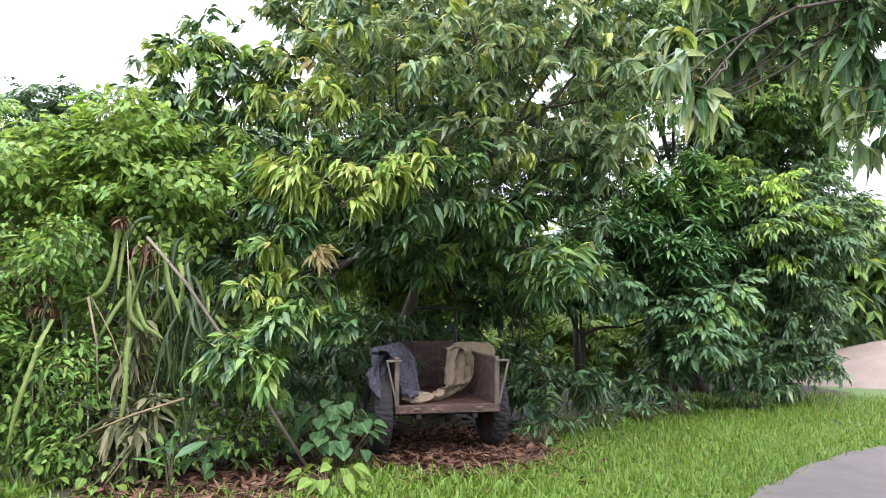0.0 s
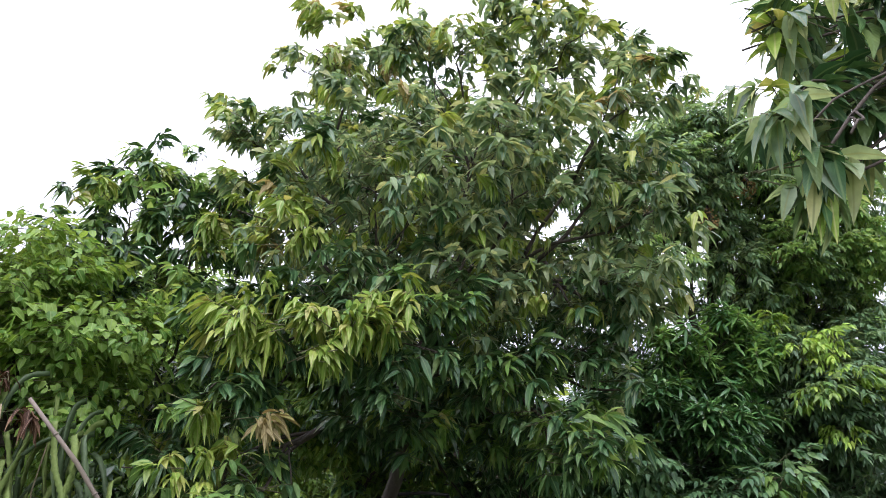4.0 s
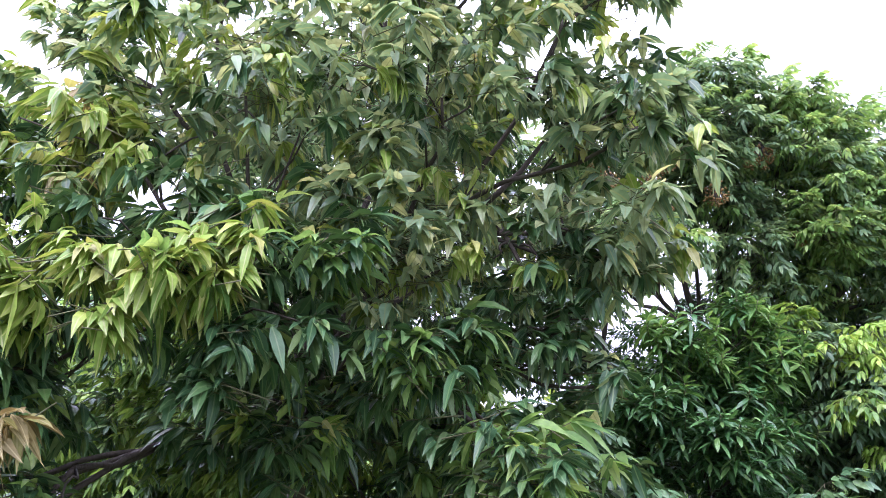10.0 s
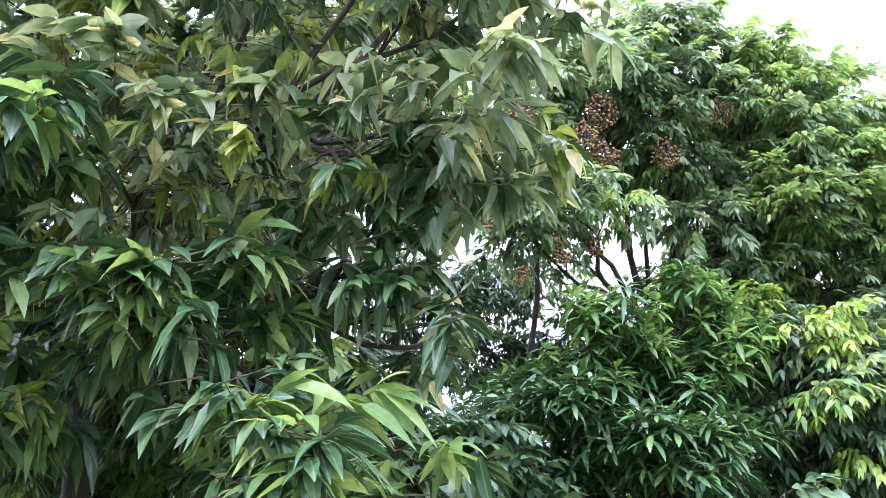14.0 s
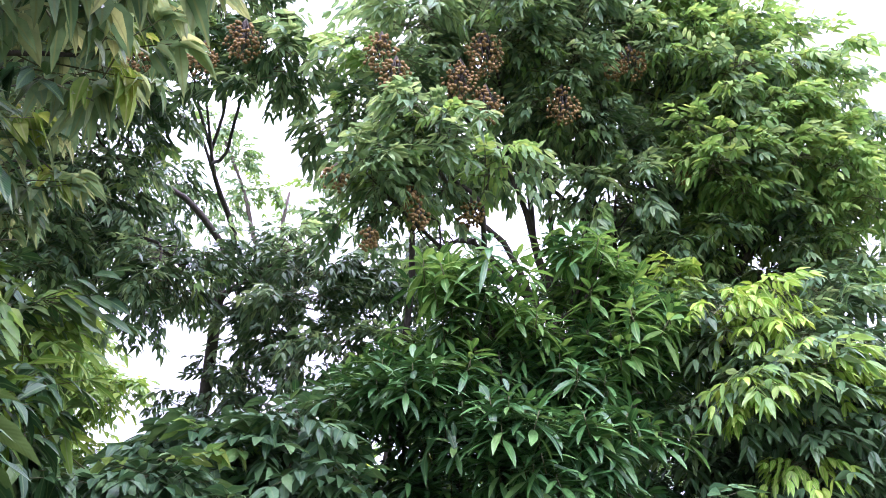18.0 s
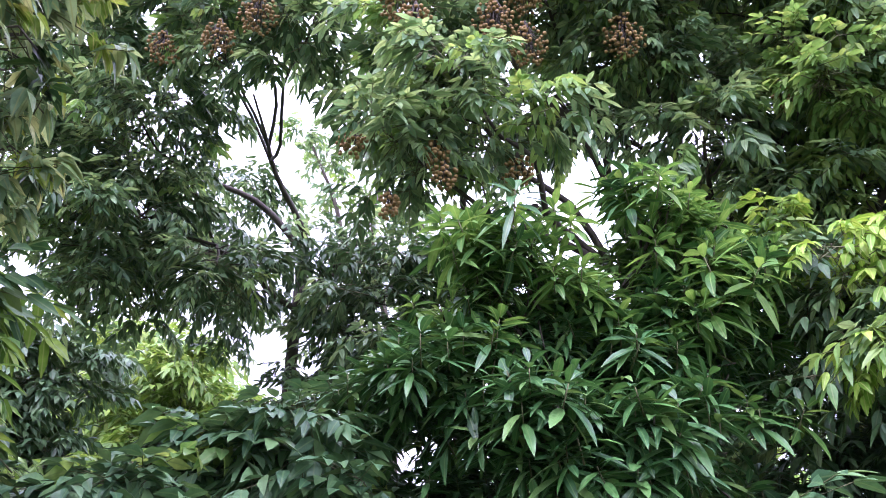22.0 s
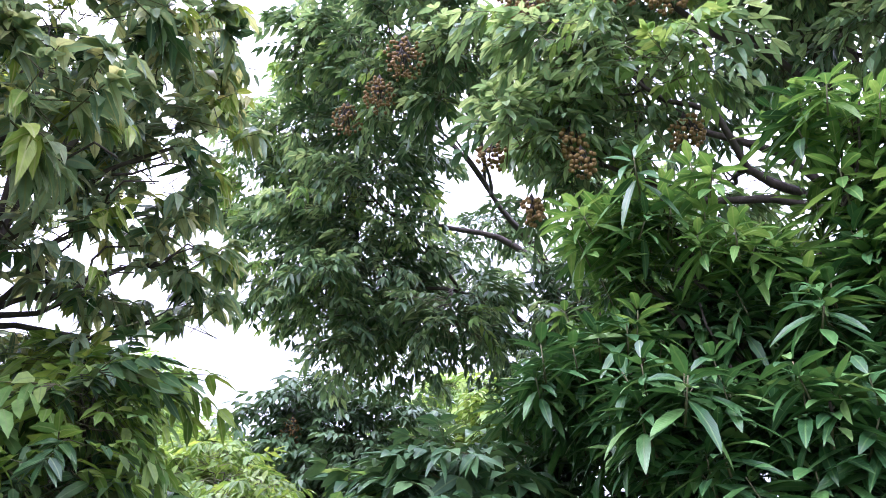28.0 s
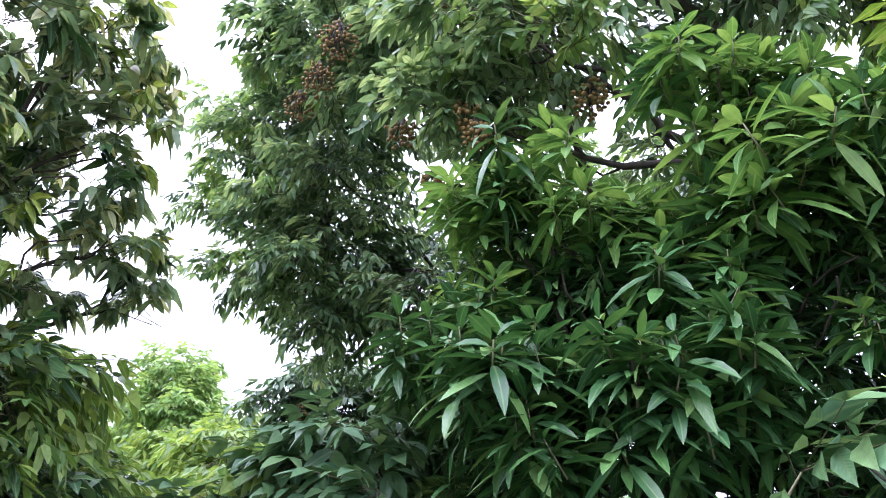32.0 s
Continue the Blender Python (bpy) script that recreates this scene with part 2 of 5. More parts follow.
FRUIT = rough_material("longan_fruit_skin", [(0.25, (0.056, 0.036, 0.013)), (0.5, (0.135, 0.084, 0.030)), (0.8, (0.270, 0.172, 0.062))], scale=25, rough=0.6, bump=0.3, dist=0.002, per_object=0.3, gloss=0.2)
SOIL = rough_material("dark_soil", [(0.25, (0.008, 0.006, 0.004)), (0.55, (0.020, 0.014, 0.010)), (0.8, (0.040, 0.029, 0.018))], scale=1.4, fine=24, bump=1.0, dist=0.05)
FIELD = rough_material("grassy_ground", [(0.25, (0.035, 0.065, 0.015)), (0.55, (0.07, 0.12, 0.026)), (0.8, (0.11, 0.15, 0.04))], scale=1.2, fine=30, bump=0.8, dist=0.04)
CONCRETE = rough_material("worn_concrete", [(0.25, (0.050, 0.044, 0.037)), (0.5, (0.084, 0.075, 0.064)), (0.8, (0.122, 0.110, 0.095))], scale=2.2, fine=90, bump=0.35, dist=0.008)
SAND = rough_material("building_sand", [(0.25, (0.135, 0.107, 0.080)), (0.55, (0.195, 0.158, 0.122)), (0.8, (0.255, 0.212, 0.168))], scale=2, fine=40, bump=0.8, dist=0.04)
RUST = rough_material("rusty_steel", [(0.2, (0.020, 0.013, 0.010)), (0.5, (0.066, 0.032, 0.020)), (0.66, (0.125, 0.066, 0.040)), (0.85, (0.240, 0.180, 0.140))], scale=6, fine=45, rough=0.75, metal=0.25, bump=0.4, dist=0.004)
PANEL = rough_material("weathered_red_board", [(0.2, (0.018, 0.011, 0.008)), (0.48, (0.050, 0.028, 0.019)), (0.6, (0.105, 0.066, 0.048)), (0.78, (0.270, 0.215, 0.165))], scale=7, fine=55, rough=0.8, bump=0.7, dist=0.006, stretch=(1, 1, 2.2))
IRON = rough_material("worn_angle_iron", [(0.2, (0.049, 0.038, 0.029)), (0.55, (0.140, 0.115, 0.087)), (0.85, (0.238, 0.203, 0.154))], scale=9, fine=60, rough=0.6, metal=0.4, bump=0.3, dist=0.003)
RUBBER = rough_material("dusty_rubber", [(0.25, (0.008, 0.008, 0.008)), (0.6, (0.017, 0.016, 0.015)), (0.85, (0.048, 0.043, 0.038))], scale=6, fine=50, rough=0.85, bump=0.4, dist=0.004)
DARK_METAL = rough_material("dark_machine_metal", [(0.3, (0.018, 0.018, 0.02)), (0.7, (0.06, 0.055, 0.052))], scale=7, rough=0.55, metal=0.5)
TEAL = rough_material("faded_teal_paint", [(0.3, (0.02, 0.09, 0.10)), (0.7, (0.04, 0.17, 0.18))], scale=8, rough=0.5)
GREY_CLOTH = rough_material("grey_speckled_blanket", [(0.35, (0.017, 0.017, 0.024)), (0.5, (0.043, 0.043, 0.055)), (0.65, (0.099, 0.099, 0.116))], scale=40, fine=140, rough=0.95, bump=0.7, dist=0.006)
SACK = rough_material("khaki_tarpaulin_cloth", [(0.25, (0.11, 0.085, 0.05)), (0.55, (0.22, 0.175, 0.108)), (0.85, (0.34, 0.285, 0.19))], scale=6, fine=160, rough=0.9, bump=0.5, dist=0.004)
CACTUS = rough_material("pitaya_stem", [(0.25, (0.055, 0.092, 0.020)), (0.55, (0.118, 0.168, 0.040)), (0.85, (0.230, 0.250, 0.090))], scale=7, fine=50, rough=0.7, bump=0.5, dist=0.006, gloss=0.25)
OLD_CACTUS = rough_material("old_pitaya_stem", [(0.25, (0.019, 0.041, 0.012)), (0.55, (0.038, 0.072, 0.020)), (0.85, (0.076, 0.117, 0.040))], scale=7, fine=50, rough=0.65, bump=0.5, dist=0.006)
BAMBOO = rough_material("dry_bamboo_pole", [(0.3, (0.085, 0.068, 0.05)), (0.6, (0.16, 0.13, 0.098)), (0.85, (0.26, 0.215, 0.165))], scale=6, fine=50, rough=0.65, stretch=(1, 1, 0.3))
STRAW = rough_material("withered_stem", [(0.3, (0.09, 0.07, 0.035)), (0.7, (0.20, 0.16, 0.085))], scale=8, rough=0.8)


# ---- mesh helpers ----
def mesh_of(name, verts, tris, mats, mat_index=None, uvs=None, smooth=True):
    """A triangle mesh from arrays."""
    me = bpy.data.meshes.new(name)
    verts, tris = np.asarray(verts, np.float32), np.asarray(tris, np.int32)
    me.vertices.add(len(verts)); me.vertices.foreach_set("co", verts.ravel())
    me.loops.add(tris.size); me.loops.foreach_set("vertex_index", tris.ravel())
    me.polygons.add(len(tris)); me.polygons.foreach_set("loop_start", np.arange(0, tris.size, 3, dtype=np.int32))
    if mat_index is not None:
        me.polygons.foreach_set("material_index", np.asarray(mat_index, np.int32))
    me.polygons.foreach_set("use_smooth", np.full(len(tris), smooth))
    if uvs is not None:
        layer = me.uv_layers.new(name="UVMap")
        layer.uv.foreach_set("vector", np.asarray(uvs, np.float32)[tris.ravel()].ravel())
    for m in mats:
        me.materials.append(m)
    me.update(calc_edges=True)
    return me


def thing(name, place, label, category, group="", kind=""):
    ob = new(name)
    ob.location = place
    return tagged(ob, label, category, group, kind)


def under(parent, name, me, m=None, label="", kind=""):
    """A mesh as a part of parent; m is its pose in the parent's own space."""
    ob = new(name, me)
    ob.parent = parent
    if m is not None:
        ob.matrix_local = m
    if label:
        ob["label"] = label
    if kind:
        ob["kind"] = kind
    return ob


def part(name, bm, material, parent, label=""):
    me = bpy.data.meshes.new(name)
    bm.to_mesh(me)
    bm.free()
    me.materials.append(material)
    ob = new(name, me)
    ob.parent = parent
    if label:
        ob["label"] = label
    return ob


def solid(boxes, bevel=0.006):
    """A bmesh of bevelled blocks: (centre, size, turn in degrees about x, y, z)."""
    bm = bmesh.new()
    for c, s, r in boxes:
        m = pose(*c, *r) @ Matrix.Diagonal((*s, 1))
        bmesh.ops.create_cube(bm, size=1, matrix=m)
    if bevel:
        bmesh.ops.bevel(bm, geom=bm.edges[:], offset=bevel, segments=1, affect="EDGES")
    return bm


def tube_arrays(points, radii, sides=7, squash=None):
    """A bent, tapered tube; squash gives a radius factor for each side of the section."""
    P, R = np.asarray(points, float), np.asarray(radii, float)
    T = np.gradient(P, axis=0)
    T /= np.linalg.norm(T, axis=1)[:, None] + 1e-9
    ref = np.array([0.31, 0.91, 0.27]) if abs(T[0][2]) > 0.7 else np.array([0, 0, 1.0])
    U = np.cross(T, ref); U /= np.linalg.norm(U, axis=1)[:, None] + 1e-9
    V = np.cross(T, U)
    ang = np.linspace(0, 2 * np.pi, sides, endpoint=False)
    k = np.ones(sides) if squash is None else np.asarray(squash, float)
    ring = (np.cos(ang) * k)[None, :, None] * U[:, None, :] + (np.sin(ang) * k)[None, :, None] * V[:, None, :]
    verts = (P[:, None, :] + ring * R[:, None, None]).reshape(-1, 3)
    i, j = np.meshgrid(np.arange(len(P) - 1), np.arange(sides), indexing="ij")
    p, q = (i * sides + j).ravel(), (i * sides + (j + 1) % sides).ravel()
    tris = np.concatenate([np.stack([p, q, q + sides], 1), np.stack([p, q + sides, p + sides], 1)])
    c = len(verts)
    verts = np.concatenate([verts, P[[0, -1]]])
    j = np.arange(sides)
    tris = np.concatenate([tris, np.stack([(j + 1) % sides, j, np.full(sides, c)], 1),
                           np.stack([c - sides + j, c - sides + (j + 1) % sides, np.full(sides, c + 1)], 1)])
    return verts, tris


def tube_mesh(name, points, radii, material, sides=7, squash=None):
    v, t = tube_arrays(points, radii, sides, squash)
    return mesh_of(name, v, t, [material])


def bend(rng, a, b, steps=6, sag=0.0, wander=0.05):
    a, b = np.asarray(a, float), np.asarray(b, float)
    s = np.linspace(0, 1, steps)[:, None]
    P = a + (b - a) * s
    size = np.linalg.norm(b - a)
    knots = rng.normal(0, wander * size, (5, 3))
    knots[[0, -1]] = 0
    fine = np.linspace(0, 1, 33)
    wave = np.stack([np.interp(fine, np.linspace(0, 1, 5), knots[:, k]) for k in range(3)], 1)
    for _ in range(12):
        wave[1:-1] = (wave[:-2] + 2 * wave[1:-1] + wave[2:]) / 4
    P += np.stack([np.interp(s[:, 0], fine, wave[:, k]) for k in range(3)], 1)
    P[:, 2] += (np.sin(s[:, 0] * np.pi) * sag * size)
    return P


# ---- leaves ----
def blade(profile):
    """A leaf blade folded on its midrib: rows of (along, across, lift), triangles and uv."""
    st = [0.0] + [s for s, _ in profile] + [1.0]
    v = [(s, 0.0, 0.0) for s in st]
    for sign in (-1, 1):
        v += [(s, sign * w * 0.5, 0.13 * w) for s, w in profile]
    n, k = len(st), len(profile)
    t = []
    for side, sign in ((0, -1), (1, 1)):
        e = [n + side * k + q for q in range(k)]
        f = [(0, e[0], 1)]
        for q in range(k - 1):
            f += [(q + 1, e[q], e[q + 1]), (q + 1, e[q + 1], q + 2)]
        f += [(k, e[k - 1], k + 1)]
        t += f if sign < 0 else [(x, z, y) for x, y, z in f]
    v = np.array(v)
    return v, np.array(t), np.stack([v[:, 0], 0.5 + v[:, 1]], 1)


LANCE = blade([(0.09, 0.42), (0.3, 0.92), (0.56, 0.96), (0.82, 0.44)])
OVATE = blade([(0.13, 0.66), (0.4, 1.0), (0.76, 0.54)])
HEARTS = blade([(0.03, 0.7), (0.25, 1.0), (0.55, 0.82), (0.82, 0.36)])
MID = blade([(0.24, 0.9), (0.64, 0.8)])
BROAD = blade([(0.1, 0.5), (0.32, 0.95), (0.6, 0.98), (0.85, 0.52)])
SIMPLE = blade([(0.42, 1.0)])


def leaves(tmpl, O, D, N, L, W, droop):
    """Leaf blades at O, growing along D with face normal N, length L, width W; droop bends them to the ground."""
    tv, tt, tu = tmpl
    O, D, N = (np.asarray(x, float) for x in (O, D, N))
    L, W, droop = (np.asarray(x, float)[:, None, None] for x in (L, W, droop))
    D = D / np.linalg.norm(D, axis=1)[:, None]
    S = np.cross(N, D); S /= np.linalg.norm(S, axis=1)[:, None] + 1e-9
    N = np.cross(D, S)
    s, w, h = tv[None, :, 0:1], tv[None, :, 1:2], tv[None, :, 2:3]
    v = O[:, None] + D[:, None] * s * L * (1 - 0.3 * droop * s) + S[:, None] * w * W + N[:, None] * h * W
    v[..., 2:3] -= L * droop * s ** 2 * 0.8
    n, k = len(O), len(tv)
    t = (tt[None] + (np.arange(n) * k)[:, None, None]).reshape(-1, 3)
    return v.reshape(-1, 3), t, np.tile(tu, (n, 1))


def join(bits):
    """Joins (verts, tris, uv, material) bits."""
    V, T, U, M, k = [], [], [], [], 0
    for v, t, u, m in bits:
        V.append(v); T.append(t + k); U.append(u); M.append(np.full(len(t), m) if np.isscalar(m) else m)
        k += len(v)
    return np.concatenate(V), np.concatenate(T), np.concatenate(U), np.concatenate(M)


def twig(a, b, r=0.004, mat=2):
    v, t = tube_arrays([a, b], [r, r * 0.6], 3)
    return v, t, np.full((len(v), 2), 0.3), mat


def sph(az, el):
    return np.stack([np.cos(el) * np.cos(az), np.cos(el) * np.sin(az), np.sin(el)], -1)


def face_up(D, rng, spread=0.35):
    N = np.array([0, 0, 1.0]) + rng.normal(0, spread, D.shape)
    return N + D * 0.01


def spray_droop(rng, mat, length=0.18, width=0.043, n=12, tmpl=None, hang=1.0):
    """A shoot whose long leaves fan out and hang."""
    n = rng.integers(n - 3, n + 3)
    az = rng.normal(0, 1.15 / hang, n)
    el = rng.uniform(-1.0 * hang, 0.35, n)
    O = np.stack([rng.uniform(-0.13, 0.02, n), rng.normal(0, 0.012, n), rng.normal(0, 0.012, n)], 1)
    D = sph(az, el)
    L = length * rng.uniform(0.7, 1.15, n)
    b = [(*leaves(tmpl or LANCE, O, D, face_up(D, rng), L, width * rng.uniform(0.8, 1.2, n), rng.uniform(0.25, 0.75, n) * hang), mat)]
    return join(b + [twig((-0.3, 0, -0.02), (0.01, 0, 0))])


def spray_whorl(rng, mat, length=0.22, width=0.05, n=13, tmpl=None, hang=1.0):
    """An upright shoot ringed by long arching leaves."""
    n = rng.integers(n - 2, n + 4)
    az = rng.uniform(0, 6.3) + np.arange(n) * 2.4 + rng.normal(0, 0.2, n)
    k = np.linspace(0, 1, n)
    el = -0.35 + 1.15 * k ** 1.6 + rng.normal(0, 0.18, n)
    O = np.stack([0.01 * np.cos(az), 0.01 * np.sin(az), -0.1 + 0.12 * k], 1)
    D = sph(az, el)
    L = length * (1.1 - 0.35 * k) * rng.uniform(0.8, 1.12, n)
    b = [(*leaves(tmpl or LANCE, O, D, face_up(D, rng, 0.25), L, width * rng.uniform(0.8, 1.15, n), rng.uniform(0.1, 0.55, n) * hang), mat)]
    return join(b + [twig((0, 0, -0.14), (0, 0, 0.01), 0.005)])


def spray_pinnate(rng, mat, length=0.115, width=0.036, n=4, tmpl=None, hang=1.0):
    """A tuft of feather leaves: paired leaflets along arching stalks."""
    bits = []
    for q in range(n):
        az0 = rng.normal(0, 0.9)
        el0 = rng.uniform(-0.5, 0.4)
        size = rng.uniform(0.16, 0.24) * length / 0.115
        pairs = rng.integers(3, 5)
        s = np.linspace(0.3, 1.0, pairs)
        s = np.concatenate([s, s, [1.0]])
        side = np.concatenate([np.full(pairs, 0.95), np.full(pairs, -0.95), [0.0]]) + rng.normal(0, 0.12, 2 * pairs + 1)
        d0 = sph(np.array([az0]), np.array([el0]))[0]
        O = d0 * (s * size)[:, None]
        O[:, 2] -= s ** 2 * size * 0.35 * hang
        D = sph(az0 + side, np.full(len(s), el0 - 0.45 * hang) + rng.normal(0, 0.18, len(s)))
        bits.append((*leaves(tmpl or OVATE, O, D, face_up(D, rng, 0.3), length * rng.uniform(0.75, 1.12, len(s)), width * rng.uniform(0.85, 1.15, len(s)), rng.uniform(0.15, 0.5, len(s)) * hang), mat))
        bits.append(twig((0, 0, 0), tuple(O[pairs - 1]), 0.003))
    return join(bits + [twig((-0.25, 0, -0.05), (0, 0, 0))])


def spray_vine(rng, mat, length=0.075, width=0.045, n=16, tmpl=None, hang=1.0):
    """A runner of small leaves."""
    s = np.linspace(-0.22, 0.22, n)
    O = np.stack([0.05 * rng.normal(0, 1, n) + 0.03, s, rng.normal(0, 0.05, n)], 1)
    D = sph(rng.normal(0, 0.9, n), rng.uniform(-1.2, 0.1, n))
    N = face_up(D, rng, 0.35) + np.array([0.7, 0, 0])
    b = [(*leaves(tmpl or OVATE, O, D, N, length * rng.uniform(0.6, 1.25, n), width * rng.uniform(0.7, 1.2, n), rng.uniform(0.1, 0.5, n)), mat)]
    return join(b + [twig((0, -0.22, 0), (0, 0.22, 0), 0.003)])


class Foliage:
    """Shoots of one kind in several variants, each with its own leaf materials."""

    def __init__(self, seed, make, mats, count=7, limp=(), **kw):
        rng = np.random.default_rng(seed)
        self.mats = list(mats[:2]) + [TWIG] + list(mats[2:])
        self.kinds = {}
        for m in range(len(self.mats)):
            if m != 2:
                self.kinds[m] = [make(rng, m, hang=1.35 if m in limp else 1.0, **(dict(kw, length=kw["length"] * 0.84) if m in limp else kw)) for _ in range(count)]
        self.inner = {m: [make(rng, m, hang=1.35 if m in limp else 1.0, **dict(kw, tmpl=SIMPLE)) for _ in range(3)] for m in self.kinds}
        self.shared = {}

    def mesh(self, m, k):
        if (m, k) not in self.shared:
            v, t, u, mi = self.kinds[m][k]
            self.shared[m, k] = mesh_of("leaf_shoot", v, t, self.mats, mi, u)
        return self.shared[m, k]


def turned(az, tilt, scale):
    """Rotation about z after a tilt about the shoot's own cross axis, as rows of 3 x 3."""
    ca, sa, ct, st = np.cos(az), np.sin(az), np.cos(tilt), np.sin(tilt)
    z = np.zeros_like(az)
    R = np.stack([np.stack([ca * ct, -sa, ca * st], -1), np.stack([sa * ct, ca, sa * st], -1), np.stack([-st, z, ct], -1)], -2)
    return R * scale[:, None, None]


PATH_LINE = np.array([(0.3, 0.0), (0.4, 3.0), (1.4, 5.0), (2.8, 6.8), (4.2, 8.6), (4.9, 9.2)])


def crown(parent, seed, lobes, fol, density, pick, singles=60, low=-0.45, fill=0.35, size=(0.85, 1.2), clump=0.0, gather=0.75, lean=0.0, bare=(), flat=0.55):
    """Fills lobes (x, y, z, radius) with shoots: most on the skin, some inside. With clump, that share of the skin's shoots gathers
    into domed tufts with gaps between. The shoots beside the path are parts of their own, the rest is one mesh.
    pick(rng, p) tells which leaf material a shoot has."""
    rng = np.random.default_rng(seed)
    base = np.array(parent.location)
    L = np.array(lobes, float)
    P, A, Tl, In = [], [], [], []
    for x, y, z, r in L:
        for share, lo, hi in ((1.0, 0.78, 1.02), (fill, 0.25, 0.72)):
            n = max(3, int(density * 12.6 * r * r * share))
            d = rng.normal(0, 1, (n, 3)); d /= np.linalg.norm(d, axis=1)[:, None]
            keep = (d[:, 2] > low) | (rng.random(n) < 0.25)
            d = d[keep]
            p = np.array([x, y, z]) + d * (r * rng.uniform(lo, hi, len(d)))[:, None]
            if share == 1.0 and clump:
                tufts = max(4, int(12.6 * r * r / (5.2 * clump * clump)))
                c = rng.normal(0, 1, (tufts, 3)); c[:, 2] += 0.25; c /= np.linalg.norm(c, axis=1)[:, None]
                c = c[(c[:, 2] > low) | (rng.random(tufts) < 0.2)]
                c *= r * rng.uniform(0.82, 1.08, (len(c), 1))
                off = d * r
                near = np.linalg.norm(off[:, None] - c[None], axis=2).argmin(axis=1)
                go = rng.random(len(d)) < gather
                dome = rng.normal(0, 1, (len(d), 3)); dome[:, 2] = np.abs(dome[:, 2]) * flat
                dome = dome / np.linalg.norm(dome, axis=1)[:, None] * clump * rng.uniform(0.55, 1.05, (len(d), 1))
                tuft = c[near] + dome
                p = np.where(go[:, None], np.array([x, y, z]) + tuft, np.array([x, y, z]) + d * (r * rng.uniform(0.6, 0.9, len(d)))[:, None])
                d = np.where(go[:, None], dome / clump + d * 0.6, d)
                d /= np.linalg.norm(d, axis=1)[:, None]
            if share == 1.0:
                far = np.linalg.norm(p[:, None] - L[None, :, :3], axis=2) / L[None, :, 3]
                inside = (far < 0.7).any(axis=1)
                ok = ~inside | (rng.random(len(p)) < 0.3)
                p, d = p[ok], d[ok]
            In.append(np.full(len(p), share != 1.0)); P.append(p); A.append(np.arctan2(d[:, 1], d[:, 0]) + rng.normal(0, 0.4, len(p))); Tl.append((lean * np.arccos(np.clip(d[:, 2], -1, 1)) if lean else -0.45 * d[:, 2]) + rng.normal(0, 0.2, len(p)))
    P, A, Tl, In = np.concatenate(P), np.concatenate(A), np.concatenate(Tl), np.concatenate(In)
    ok = P[:, 2] > 0.06
    for x, y, z, r, _ in bare:  # the bunches hang clear of the leaves before them
        q = P - (x, y - 0.3, z - 0.03)
        ok &= (np.hypot(q[:, 0], q[:, 2]) > r + 0.12) | (np.abs(q[:, 1]) > 0.4)
    P, A, Tl, In = P[ok], A[ok], Tl[ok], In[ok]
    sc = rng.uniform(*size, len(P))
    R = turned(A, Tl, sc)
    near = np.linalg.norm(P[:, None, :2] - PATH_LINE[None], axis=2).min(axis=1) + 0.15 * np.abs(P[:, 2] - 2.6)
    own = set(np.argsort(near)[:min(singles, len(P) - 2)].tolist())
    bits = []
    for i in range(len(P)):
        m = pick(rng, P[i])
        k = int(rng.integers(0, len(fol.kinds[m])))
        if i in own:
            M = Matrix(R[i].tolist()).to_4x4()
            M.translation = Vector((P[i] - base).tolist())
            under(parent, "leaf_shoot", fol.mesh(m, k), M)
        else:
            v, t, u, mi = fol.inner[m][k % 3] if In[i] else fol.kinds[m][k]
            bits.append((v @ R[i].T + (P[i] - base), t, u, mi))
    v, t, u, mi = join(bits)
    return under(parent, "crown", mesh_of("crown", v, t, fol.mats, mi, u), kind="stuff")


